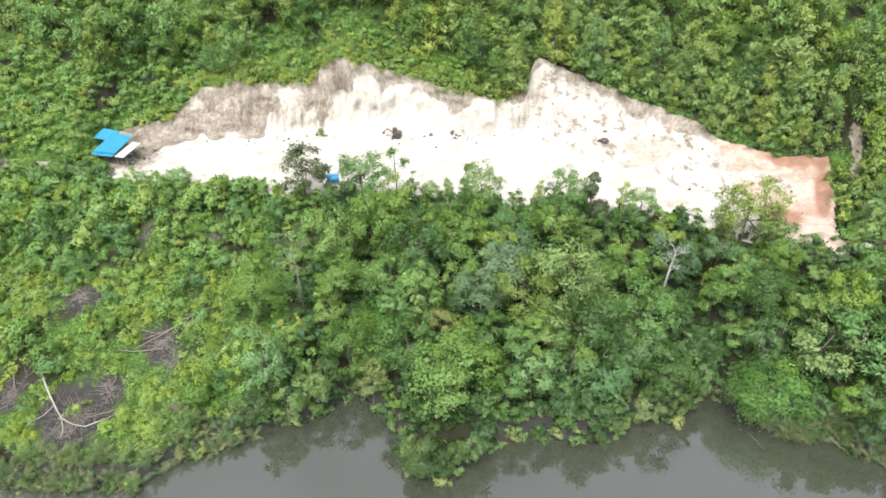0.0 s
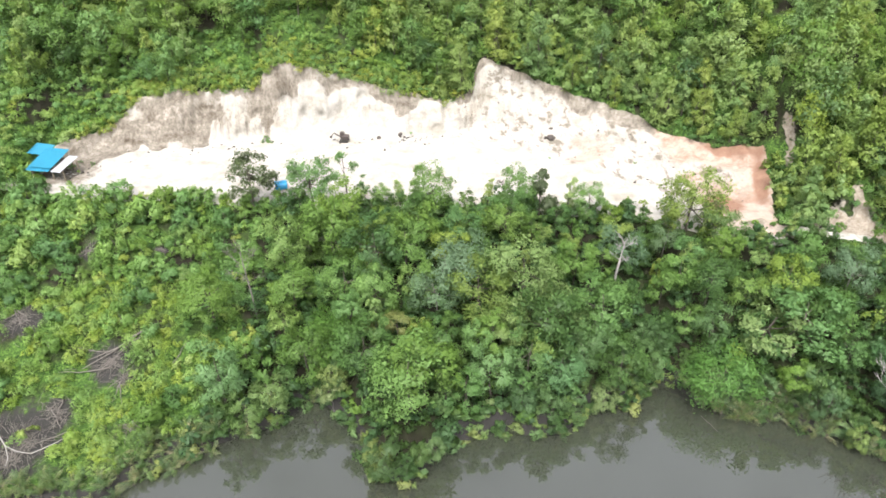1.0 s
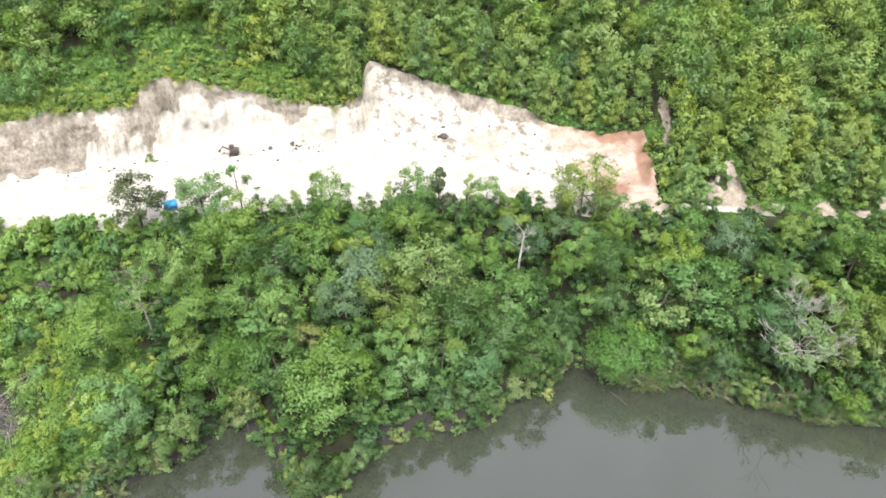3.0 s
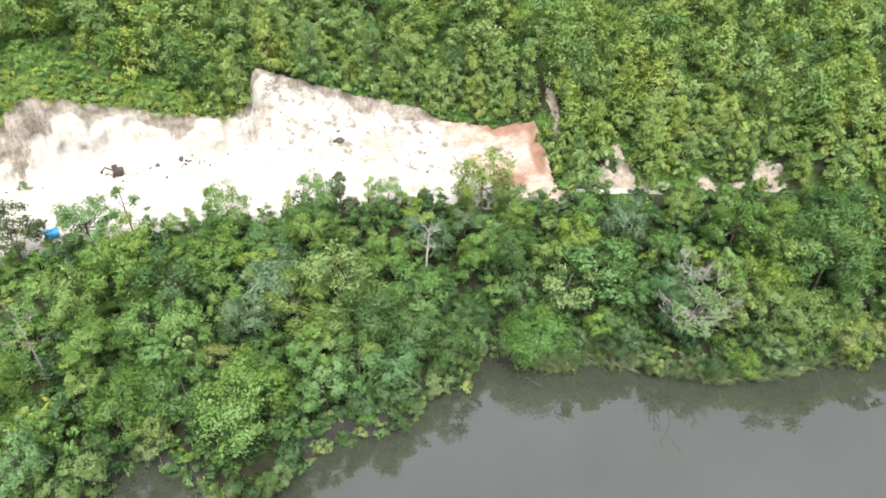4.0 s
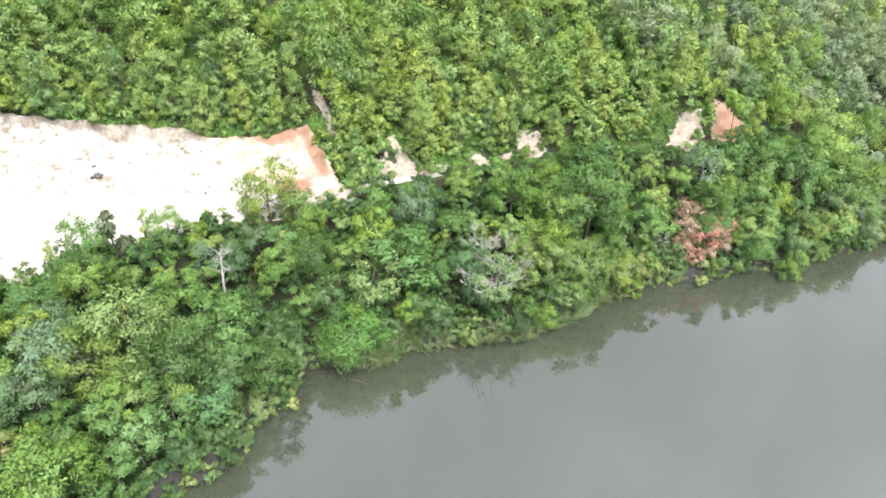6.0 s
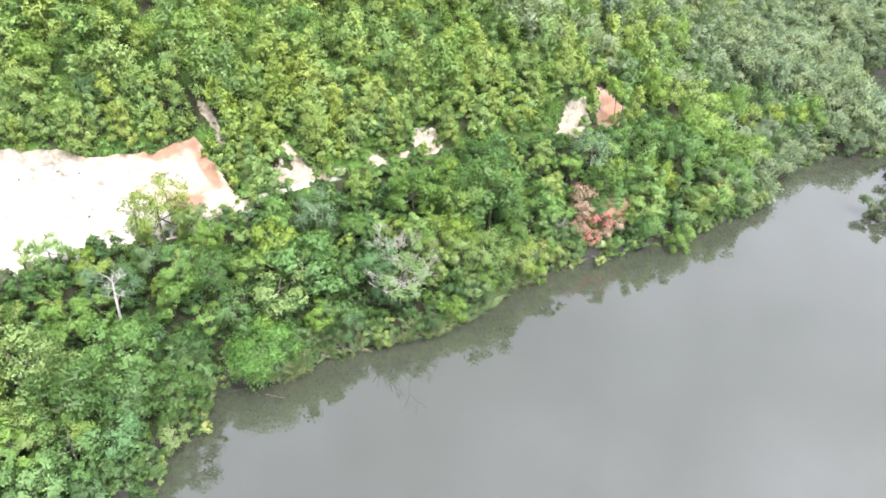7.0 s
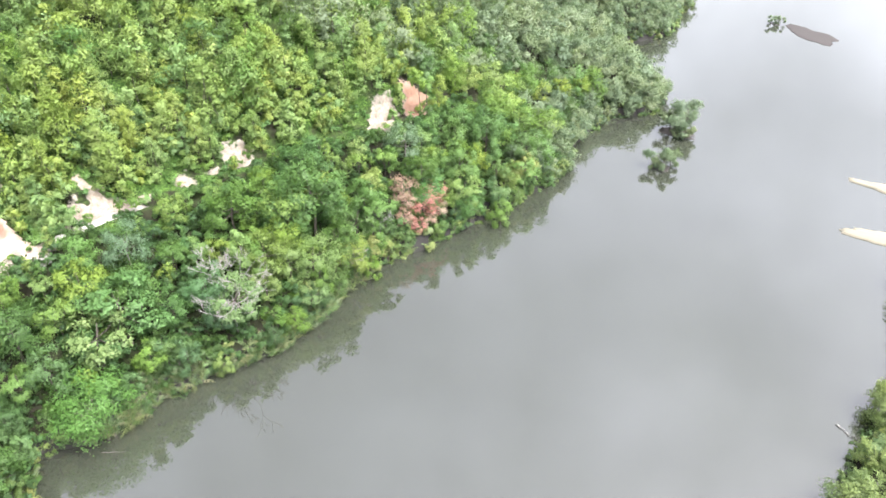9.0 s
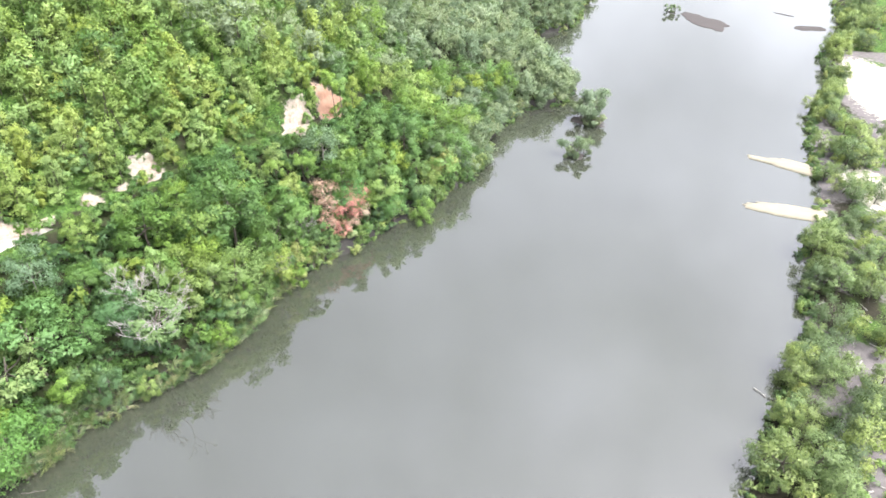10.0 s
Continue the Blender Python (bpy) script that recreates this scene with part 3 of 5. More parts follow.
# ---- foliage ----


def poly_mesh(name, verts, quads, mats, slots=None, floats=None, normals=None):
    """A large mesh of faces with equally many corners."""
    k = np.shape(quads)[1]
    me = bpy.data.meshes.new(name)
    nv, nf = len(verts), len(quads)
    me.vertices.add(nv)
    me.vertices.foreach_set("co", np.asarray(verts, np.float32).ravel())
    me.loops.add(nf * k)
    me.loops.foreach_set("vertex_index", np.asarray(quads, np.int32).ravel())
    me.polygons.add(nf)
    me.polygons.foreach_set("loop_start", np.arange(0, nf * k, k, dtype=np.int32))
    for m in mats:
        me.materials.append(m)
    if slots is not None:
        me.polygons.foreach_set("material_index", np.asarray(slots, np.int32))
    for key, values in (floats or {}).items():
        me.attributes.new(key, "FLOAT", "POINT").data.foreach_set("value", np.asarray(values, np.float32))
    if normals is not None:
        me.attributes.new("custom_normal", "FLOAT_VECTOR", "POINT").data.foreach_set("vector", np.asarray(normals, np.float32).ravel())
    me.update(calc_edges=True)
    return me


def cards(rng, centres, normals, size, slim=0.52, fold=0.14):
    """Leaf sprays: pointed blades at the centres, facing the normals."""
    n = len(centres)
    normals = normals / np.linalg.norm(normals, axis=1, keepdims=True)
    r = rng.normal(size=(n, 3))
    u = np.cross(normals, r)
    u /= np.linalg.norm(u, axis=1, keepdims=True) + 1e-9
    w = np.cross(normals, u)
    ln = size * rng.uniform(0.6, 1.4, (n, 1))
    v = np.empty((n, 3, 3))
    v[:, 0] = centres - u * ln * 0.45 + w * ln * slim * 0.5
    v[:, 1] = centres - u * ln * 0.3 - w * ln * slim * 0.5 + normals * ln * fold
    v[:, 2] = centres + u * ln * 0.6 - normals * ln * fold * 1.5
    return v.reshape(-1, 3)


def crown(rng, radius, low, top, lumps, count, size, form="round", slim=0.52, tight=1.0):
    """A crown of leaf sprays: boughs, each with clumps on its outside, and gaps between them."""
    tall = top - low
    boughs = max(4, lumps // 6)
    b, brad = [], []
    for i in range(boughs):
        a = 2.4 * i + rng.uniform(-0.5, 0.5)
        q = (i + 0.5) / boughs
        if form == "cone":
            h = q ** 0.9 * 0.9
            reach = radius * (1 - h) ** 0.7 * rng.uniform(0.45, 0.8)
            rr = radius * rng.uniform(0.42, 0.58) * (1.05 - 0.5 * h)
        elif form == "umbrella":
            reach = radius * math.sqrt(q) * rng.uniform(0.6, 0.85)
            h = rng.uniform(0.75, 0.95) - 0.3 * (reach / radius) ** 2
            rr = radius * rng.uniform(0.24, 0.36)
        elif form == "bush":
            h = rng.uniform(0.05, 0.65)
            reach = radius * math.sqrt(max(0.05, 1 - h * h)) * rng.uniform(0.25, 0.75)
            rr = radius * rng.uniform(0.34, 0.5)
        else:
            h = 0.1 + 0.75 * q + rng.uniform(-0.08, 0.08)
            reach = radius * math.sqrt(max(0.04, 1 - (1.7 * h - 0.7) ** 2)) * rng.uniform(0.5, 0.78)
            rr = radius * rng.uniform(0.38, 0.54)
        b.append((reach * math.cos(a), reach * math.sin(a), low + tall * h))
        brad.append(rr)
    b, brad = np.array(b), np.array(brad)
    per = max(3, lumps // boughs)
    own = np.repeat(np.arange(boughs), per)
    out = rng.normal(size=(len(own), 3)) + np.array([0, 0, 0.55]) + b[own] * np.array([1, 1, 0]) / radius * 0.9
    out /= np.linalg.norm(out, axis=1, keepdims=True)
    c = b[own] + out * brad[own][:, None] * np.array([1, 1, 0.85]) * rng.uniform(0.55, 1.0, (len(own), 1))
    rad = brad[own] * rng.uniform(0.45, 0.82, len(own)) * tight
    pick = rng.choice(len(own), count, p=rad ** 2 / (rad ** 2).sum())
    d = rng.normal(size=(count, 3))
    d[:, 2] += 0.4
    d /= np.linalg.norm(d, axis=1, keepdims=True)
    pos = c[pick] + d * rad[pick][:, None] * rng.uniform(0.3, 1.35, (count, 1)) * np.array([1, 1, 0.8])
    nrm = d * 0.6 + out[pick] * 0.35 + np.array([0, 0, 0.55]) + rng.normal(size=(count, 3)) * 0.65
    v = cards(rng, pos, nrm, size, slim).reshape(-1, 3, 3)
    # leaves of one clump catch the light alike, and so do the clumps of one bough
    whole = (pos - np.array([0, 0, low + tall * 0.35])) / np.array([radius, radius, tall * 0.65])
    soft = d * 0.36 + out[pick] * 0.36 + whole * 0.4 + np.array([0, 0, 0.22]) + 0.36 * nrm / np.linalg.norm(nrm, axis=1, keepdims=True)
    soft /= np.linalg.norm(soft, axis=1, keepdims=True)
    turn = (np.cross(v[:, 1] - v[:, 0], v[:, 2] - v[:, 0]) * soft).sum(1) < 0
    v[turn] = v[turn][:, [0, 2, 1]]
    return v.reshape(-1, 3), b, np.repeat(soft, 3, axis=0)


def trunk_and_limbs(rng, tall, base, centres, limbs=5, sides=6, lean=0.25):
    """A trunk with limbs that grow out of it, in one piece."""
    tip = Vector((rng.uniform(-lean, lean), rng.uniform(-lean, lean), tall))
    mid = Vector((rng.uniform(-lean, lean), rng.uniform(-lean, lean), tall * 0.5))
    verts, faces = tube([(0, 0, -0.6), (0, 0, 0.2), mid, mid.lerp(tip, 0.5), tip], [base * 1.3, base, base * 0.7, base * 0.45, base * 0.2], sides)
    collar = np.array(verts)
    for c in centres[:limbs]:
        start = mid.lerp(tip, rng.uniform(0, 0.6))
        end = Vector(c)
        bend = start.lerp(end, 0.5) + Vector((0, 0, -0.25))
        v, f = tube([start, bend, end], [base * 0.45, base * 0.3, base * 0.1], 4, False)
        k = len(verts)
        verts += v
        faces += [tuple(q + k for q in g) for g in f]
        near = int(np.argmin(np.linalg.norm(collar - np.array(start), axis=1)))
        faces += [(near, k + q, k + (q + 1) % 4) for q in range(4)]
    return verts, faces


def faces_of(verts):
    return np.arange(len(verts)).reshape(-1, 3)


class Kind:
    """One kind of tree: some prototypes, each with crown vertices and a trunk."""

    def __init__(self, name, seed, leaf, wood, variants, radius, low, top, lumps, count, size, form="round", base=0.16, limbs=5, slim=0.52, tints=(0.1, 0.9), tight=1.0):
        self.name, self.leaf, self.wood = name, leaf, wood
        self.protos = []
        for k in range(variants):
            rng = np.random.default_rng(seed * 100 + k)
            s = rng.uniform(0.85, 1.15)
            v, c, nrm = crown(rng, radius * s, low, top, lumps, count, size, form, slim, tight)
            t = trunk_and_limbs(rng, low + (top - low) * 0.75, base, c, limbs)
            tint = tints[0] + (tints[1] - tints[0]) * (k + 0.5) / variants
            self.protos.append((v, t, tint, nrm))
        self.made = None

    def things(self, label, category, group):
        """The prototypes as things with their parts, to be copied."""
        if self.made is None:
            self.made = []
            for v, (tv, tf), tint, nrm in self.protos:
                e = new(self.name)
                tagged(e, label, category, group)
                part("trunk", mesh_of("trunk", tv, tf, self.wood, smooth=True), e)
                part("crown", poly_mesh("crown", v, faces_of(v), [self.leaf], floats={"tint": np.full(len(v), tint)}, normals=nrm), e)
                self.made.append([e, False])
        return self.made

    def plant(self, rng, x, y, z, scale, label, category, group, tilt=4.0):
        made = self.things(label, category, group)
        slot = made[int(rng.integers(len(made)))]
        m = pose(x, y, z, rng.uniform(-tilt, tilt), rng.uniform(-tilt, tilt), rng.uniform(0, 360)) @ Matrix.Diagonal((scale, scale, scale * rng.uniform(0.88, 1.15), 1))
        if slot[1]:
            return tagged(copy_thing(slot[0], m), label)
        slot[1] = True
        slot[0].matrix_basis = m
        return slot[0]


def settle(kinds):
    """Drop prototypes that were never planted."""
    for k in kinds:
        for e, used in (k.made or []):
            if not used:
                for o in (*e.children_recursive, e):
                    bpy.data.objects.remove(o)


def woods(name, kinds, spots, seed, label, category="forest", trunks=True, tint_shift=None):
    """Many trees as one mesh: leaf slots first, then bark."""
    rng = np.random.default_rng(seed)
    mats = []
    for k in kinds:
        if k.leaf not in mats:
            mats.append(k.leaf)
    mats.append(bark)
    vs, tints, slots, qs, ns, count = [], [], [], [], [], 0
    for (x, y, z, s, ki) in spots:
        k = kinds[ki]
        v, _, tint, nrm = k.protos[int(rng.integers(len(k.protos)))]
        a = rng.uniform(0, 2 * math.pi)
        ca, sa = math.cos(a) * s, math.sin(a) * s
        w = np.empty_like(v)
        w[:, 0], w[:, 1], w[:, 2] = v[:, 0] * ca - v[:, 1] * sa + x, v[:, 0] * sa + v[:, 1] * ca + y, v[:, 2] * s * rng.uniform(0.85, 1.2) + z
        shift = 0.0 if tint_shift is None else float(tint_shift(x, y))
        vs.append(w)
        ns.append(np.stack([(nrm[:, 0] * ca - nrm[:, 1] * sa) / s, (nrm[:, 0] * sa + nrm[:, 1] * ca) / s, nrm[:, 2]], 1))
        tints.append(np.full(len(w), tint + rng.normal() * 0.2 + shift))
        qs.append(faces_of(w) + count)
        slots.append(np.full(len(w) // 3, mats.index(k.leaf)))
        count += len(w)
        if trunks:
            h, r = v[:, 2].max() * 0.7 * s, 0.1 * s
            b = np.array([[px * r * q, py * r * q, pz] for pz, q in ((-0.6, 1.4), (h, 0.4)) for px, py in ((1, 0), (0, 1), (-1, 0), (0, -1))]) + (x, y, z)
            f = np.array([g for i in range(4) for g in ((i, (i + 1) % 4, (i + 1) % 4 + 4), (i, (i + 1) % 4 + 4, i + 4))]) + count
            vs.append(b)
            ns.append(np.tile([[1.0, 0, 0], [0, 1, 0], [-1, 0, 0], [0, -1, 0]], (2, 1)))
            tints.append(np.zeros(8))
            qs.append(f)
            slots.append(np.full(8, len(mats) - 1))
            count += 8
    ob = new(name, poly_mesh(name, np.concatenate(vs), np.concatenate(qs), mats, np.concatenate(slots), {"tint": np.concatenate(tints)}, np.concatenate(ns)))
    return tagged(ob, label, category, kind="stuff")


def scatter(seed, x0, x1, y0, y1, step, jitter=1.15):
    """Jittered places on a grid."""
    rng = np.random.default_rng(seed)
    nx, ny_ = int((x1 - x0) / step), int((y1 - y0) / (step * 0.87))
    gx_, gy_ = np.meshgrid(np.arange(nx), np.arange(ny_))
    x = x0 + (gx_ + 0.5 * (gy_ % 2)) * step + rng.uniform(-0.5, 0.5, gx_.shape) * step * jitter
    y = y0 + gy_ * step * 0.87 + rng.uniform(-0.5, 0.5, gx_.shape) * step * jitter
    return x.ravel(), y.ravel()


def slip_near(x, y, grow=1.0):
    d = np.zeros_like(x)
    for ex, ey, er, eo in SLIPS:
        d = np.maximum(d, np.exp(-(((x - ex) / (er * grow)) ** 2 + ((y - ey) / (er * grow)) ** 2)))
    return d


def open_sight(x, y):
    """False close below a slip, where only low growth stands."""
    ok = np.ones(np.shape(x), bool)
    for ex, ey, er, eo in SLIPS:
        far = math.hypot(ex, ey)
        ux, uy = -ex / far, -ey / far
        a, lat = (x - ex) * ux + (y - ey) * uy, np.abs((x - ex) * uy - (y - ey) * ux)
        ok &= ~((a > -er) & (a < (9.0 if ex > 110 else 6.5)) & (lat < er * 0.95))
    return ok


def clearing(x, y):
    """1 on the cleared slope, 0 under the wood."""
    edge = -24 + 10 * (fbm(np.asarray(y) * 0.06, 2.0, 41) - 0.5) - np.clip((70 - np.asarray(y)) * 0.6, -2, 12)
    return (np.asarray(x) < edge) * 1.0


broad = Kind("broadleaf_tree", 1, leaf_green, bark, 8, 3.0, 1.5, 8.8, 60, 3300, 0.32, limbs=8, tints=(0.15, 0.85), tight=0.74)
spire = Kind("pointed_tree", 14, leaf_green, bark, 5, 2.4, 1.8, 9.6, 54, 2800, 0.31, "cone", limbs=8, tints=(0.1, 0.8), tight=0.74)
airy = Kind("spreading_tree", 2, leaf_green, bark, 4, 3.7, 3.2, 8.0, 60, 3000, 0.31, "umbrella", limbs=9, tints=(0.35, 0.8), tight=0.74)
mangrove = Kind("mangrove_tree", 3, leaf_mangrove, bark, 6, 2.4, 0.5, 6.2, 54, 2400, 0.29, limbs=8, tints=(0.15, 0.85), tight=0.74)
slender = Kind("slender_tree", 4, leaf_hill, bark, 8, 2.1, 0.1, 8.2, 60, 2300, 0.3, "cone", limbs=6, tints=(0.15, 0.9), tight=1.2)
silver = Kind("silver_tree", 5, leaf_silver, log_wood, 2, 3.3, 2.0, 7.8, 54, 3000, 0.34, limbs=8, tight=1.0)
shrub = Kind("shrub", 6, leaf_shrub, bark, 6, 1.5, 0.1, 2.0, 24, 800, 0.25, "bush", base=0.05, limbs=4, tints=(0.05, 0.6))
far_broad = Kind("far_broadleaf", 7, leaf_green, bark, 8, 2.7, 0.6, 7.4, 48, 1150, 0.42, tints=(0.0, 0.85), tight=1.2)
far_slender = Kind("far_slender", 8, leaf_hill, bark, 8, 2.4, 0.1, 8.0, 48, 1150, 0.41, "cone", tints=(0.1, 0.9), tight=1.2)
low_bush = Kind("low_bush", 9, leaf_shrub, bark, 5, 1.3, 0.0, 1.5, 18, 340, 0.25, "bush", base=0.05, tints=(0.12, 0.6))
# lowest tints: the shade below the crowns goes into the leaf colour
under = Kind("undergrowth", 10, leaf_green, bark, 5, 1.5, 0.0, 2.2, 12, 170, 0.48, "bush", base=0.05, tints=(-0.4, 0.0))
golden = Kind("yellowing_tree", 11, leaf_gold, bark, 2, 2.4, 2.4, 7.0, 36, 1700, 0.4, limbs=5)
# large trees that stand out of the wood
olive_tree = Kind("olive_green_tree", 31, leaf_pale, bark, 3, 4.0, 1.5, 9.6, 84, 5200, 0.33, limbs=10, base=0.22, tints=(0.2, 0.5), tight=0.74)
teal_tree = Kind("bluish_green_tree", 32, leaf_teal, bark, 3, 3.1, 1.5, 8.4, 60, 3300, 0.33, limbs=8, tints=(0.2, 0.8), tight=0.74)
deep_tree = Kind("deep_green_tree", 33, leaf_green, bark, 3, 3.6, 1.5, 9.4, 72, 4200, 0.33, limbs=9, base=0.2, tints=(0.2, 0.55), tight=0.74)
lime_tree = Kind("yellow_green_tree", 34, leaf_lime, bark, 3, 2.7, 1.5, 8.2, 54, 2800, 0.32, limbs=7, tints=(0.15, 0.5), tight=0.74)

rng = np.random.default_rng(7)

# places kept free for trees that stand out, with a gap on the river side
KEEP = [(-24.4, 104.6, 3.0), (-19.3, 104.0, 3.4), (-21.9, 82.5, 2.4), (71.3, 61.5, 2.6), (72.6, 56.8, 2.4), (67.6, 56.2, 2.6), (34.4, 83.5, 2.4), (8.3, 84, 2.4), (5.5, 79.3, 2.4), (36, 87, 2.2),
        (46.5, 67.0, 4.6), (108.8, 44.5, 2.6), (105.6, 42.6, 2.4), (110, 39.4, 2.6), (-0.4, 75.5, 2.0), (24.7, 97.3, 2.4), (-64, 118, 4.5), (72.5, 84.0, 3.4), (75, 85.5, 2.6)]
OLIVE, TEAL, DEEP, LIME = 0, 1, 2, 3
# x, y, kind, scale
LARGE = [(12.3, 79.8, OLIVE, 1.1), (18.8, 80.6, OLIVE, 1.2), (15.3, 74.6, OLIVE, 0.95), (25, 77.4, OLIVE, 0.9), (84.1, 52.4, OLIVE, 0.9), (90.7, 48.6, OLIVE, 0.75), (79.0, 58.4, OLIVE, 0.85),
         (12.6, 68.2, TEAL, 1.05), (18.2, 70.2, TEAL, 1.1), (5.4, 71.8, TEAL, 0.9), (28.8, 72.6, TEAL, 0.95), (-25.2, 69.8, TEAL, 1.0), (22.2, 68.0, TEAL, 0.9), (131.4, 34.4, TEAL, 1.3), (69.5, 63.5, TEAL, 0.9), (121.5, 36.8, TEAL, 1.0),
         (-13.8, 74.5, DEEP, 1.05), (-5.4, 70.8, DEEP, 1.05), (-16.2, 84.4, DEEP, 1.1), (-28.0, 81.2, DEEP, 1.0), (-8.4, 83.7, DEEP, 0.95), (31.9, 68.6, DEEP, 0.95), (1.4, 87.6, DEEP, 0.95), (47.5, 78.5, DEEP, 0.9), (119, 27.4, DEEP, 0.7), (62.5, 70.5, DEEP, 0.9), (96.5, 55, DEEP, 0.9),
         (8.4, 66.2, LIME, 0.85), (-22.8, 75.4, LIME, 0.75), (28.3, 85.2, LIME, 1.05), (43.8, 81.4, LIME, 0.95), (61.7, 79.6, LIME, 1.0), (56.2, 64.6, LIME, 0.75), (92.2, 45.6, LIME, 0.75), (74.2, 51.0, LIME, 0.7), (116.6, 33.2, LIME, 0.9), (-6, 90.5, LIME, 0.85), (84, 64, LIME, 0.85)]
# the row of trees along the track: x, y, kind, scale
LARGE += [(-13.9, 103.3, DEEP, 0.98), (-15.9, 102.4, LIME, 0.92), (6.8, 100.0, DEEP, 0.9), (47.9, 90.4, OLIVE, 0.95), (51.8, 88.2, OLIVE, 0.62), (21.4, 98.5, DEEP, 0.8), (33, 96, DEEP, 0.82), (36.4, 94.4, LIME, 0.9), (-18.8, 101.6, LIME, 0.45), (-2.3, 101.6, DEEP, 0.48), (10.3, 100.0, LIME, 0.48)]
KEEP += [(kx, ky, (2.5, 2.2, 2.5, 1.9)[kk] * ks) for kx, ky, kk, ks in LARGE]


def kept(x, y):
    free = np.ones(len(x), bool)
    for kx, ky, kr in KEEP:
        free &= (x - kx) ** 2 + ((y - ky) * 0.8 + 0.5) ** 2 > kr * kr
    return free


# the wood between the river and the track
x, y = scatter(11, -34, 150, 20, 112, 4.7)
n, t = shore(x), track(x)
ok = (y > n + 0.2) & (y < t + np.where(x > 78, 3.0, np.where(x > 38, 1.5, -1.0))) & (clearing(x, y) < 0.5) & (slip_near(x, y, 1.25) < 0.28) & kept(x, y) & open_sight(x, y)
spots_far = []
for px, py, pn, pt in zip(x[ok], y[ok], n[ok], t[ok]):
    pz = float(height(px, py))
    near_water = py - pn < 7.5
    s = 0.72 + 0.75 * rng.uniform() ** 1.5
    # the crowns stay low towards the track
    room = BENCH + 3.6 + 0.56 * (pt - 6 - py) + rng.uniform(-1.0, 0.8) - pz
    s = max(0.3, min(s, room / 9.6))
    if py < pn + 2.2:
        py -= 0.5
    if near_water and rng.uniform() < 0.75:
        mangrove.plant(rng, px, py, pz, s * 1.05, "bushy mangrove tree leaning over the muddy river bank", "tree", "mangroves on the north bank", 9)
    elif px < 118:
        u = rng.uniform()
        k = airy if u < 0.14 else spire if u < 0.42 else broad
        k.plant(rng, px, py, pz, s * (0.85 if near_water else 1.0), "green broadleaf tree with a clumped crown in dense wood" if k is broad else "tall green tree with a pointed crown in dense wood" if k is spire else "light green tree with a flat spreading crown in dense wood", "tree", "trees below the quarry")
    else:
        spots_far.append((px, py, pz, s, 0))

# the large trees of the wood
LARGE_LABELS = ("broad olive-green tree with a dense rounded crown", "bluish green broadleaf tree in dense wood", "deep green broadleaf tree with a heavy crown", "yellow-green tree standing out of darker wood")
for px, py, kk, ks in LARGE:
    (olive_tree, teal_tree, deep_tree, lime_tree)[kk].plant(rng, px, py, float(height(px, py)), ks, LARGE_LABELS[kk], "tree", "large trees of the wood")
settle([olive_tree, teal_tree, deep_tree, lime_tree])

# more mangroves right on the waterline
x, y = scatter(20, -20, 150, 15, 80, 3.1)
n = shore(x)
ok = (y > n - 0.6) & (y < n + 3.4) & kept(x, y)
for px, py in zip(x[ok], y[ok]):
    mangrove.plant(rng, px, py, max(0.0, float(height(px, py))), rng.uniform(0.5, 0.85), "bushy mangrove tree leaning over the muddy river bank", "tree", "mangroves on the north bank", 14)

# the hill behind the crest
x, y = scatter(12, -125, 345, -2, 230, 3.6)
c = wood_edge(x)
open_bench = (x > -42) & (x < 8) & (y < c + 9 + 4 * fbm(x * 0.1, 0.0, 51) - np.clip((x + 8) * 0.5, 0, 8))
open_left = (x < -50) & (y < c + 10 + np.clip((-50 - x) * 0.25, 0, 12))
ok = (y > c + 0.8) & (y < c + 60) & ~open_bench & ~open_left & (slip_near(x, y, 1.2) < 0.3) & open_sight(x, y)
ok &= np.arctan2(x, y) > -0.78
reach = np.hypot(x, y)
ok &= (EYE - height(x, y) - 2.5) / reach > 0.185
hill_spots, hill_front = [], 0
order = np.argsort(np.hypot(x[ok], y[ok]))
for px, py, pc in zip(x[ok][order], y[ok][order], c[ok][order]):
    pz = float(height(px, py))
    s = 0.62 + 0.8 * rng.uniform() ** 1.4
    front = py - pc < 9 and 15 < px < 110
    thin = rng.uniform() < (0.8 if px > 12 else 0.35)
    if front and hill_front < 290:
        slender.plant(rng, px, py, pz, s * 1.08, "slender yellow-green tree on the slope above the quarry", "tree", "trees above the quarry")
        hill_front += 1
    else:
        # further down the river more crowns take the haze-coloured leaves
        haze_side = rng.uniform() < np.clip((px - 120) / 110, 0, 0.75)
        hill_spots.append((px, py, pz, s * 1.1, 2 if haze_side else 1 if thin else 0))
far_grey_haze = Kind("far_grey_green", 37, leaf_grey_haze, bark, 6, 2.6, 0.2, 7.6, 48, 1050, 0.43, tints=(0.1, 0.9), tight=1.2)
woods("hill_forest", [far_broad, far_slender, far_grey_haze], hill_spots, 61, "dense green forest covering the hillside", tint_shift=lambda a, b: (fbm(a * 0.03, b * 0.03, 71) - 0.5) * 0.7)

# the wood further down the river
x, y = scatter(13, 150, 345, -12, 60, 4.2)
n, c = shore(x), crest(x)
ok = (y > n + 0.2) & (y <= c + 0.8)
for px, py in zip(x[ok], y[ok]):
    spots_far.append((px, py, float(height(px, py)), rng.uniform(0.65, 1.2), 1 if px > 150 + 40 * rng.uniform() else 0))
x, y = scatter(25, 138, 215, -4, 34, 2.7)
n = shore(x)
ok = (y > n - 0.5) & (y < n + 8)
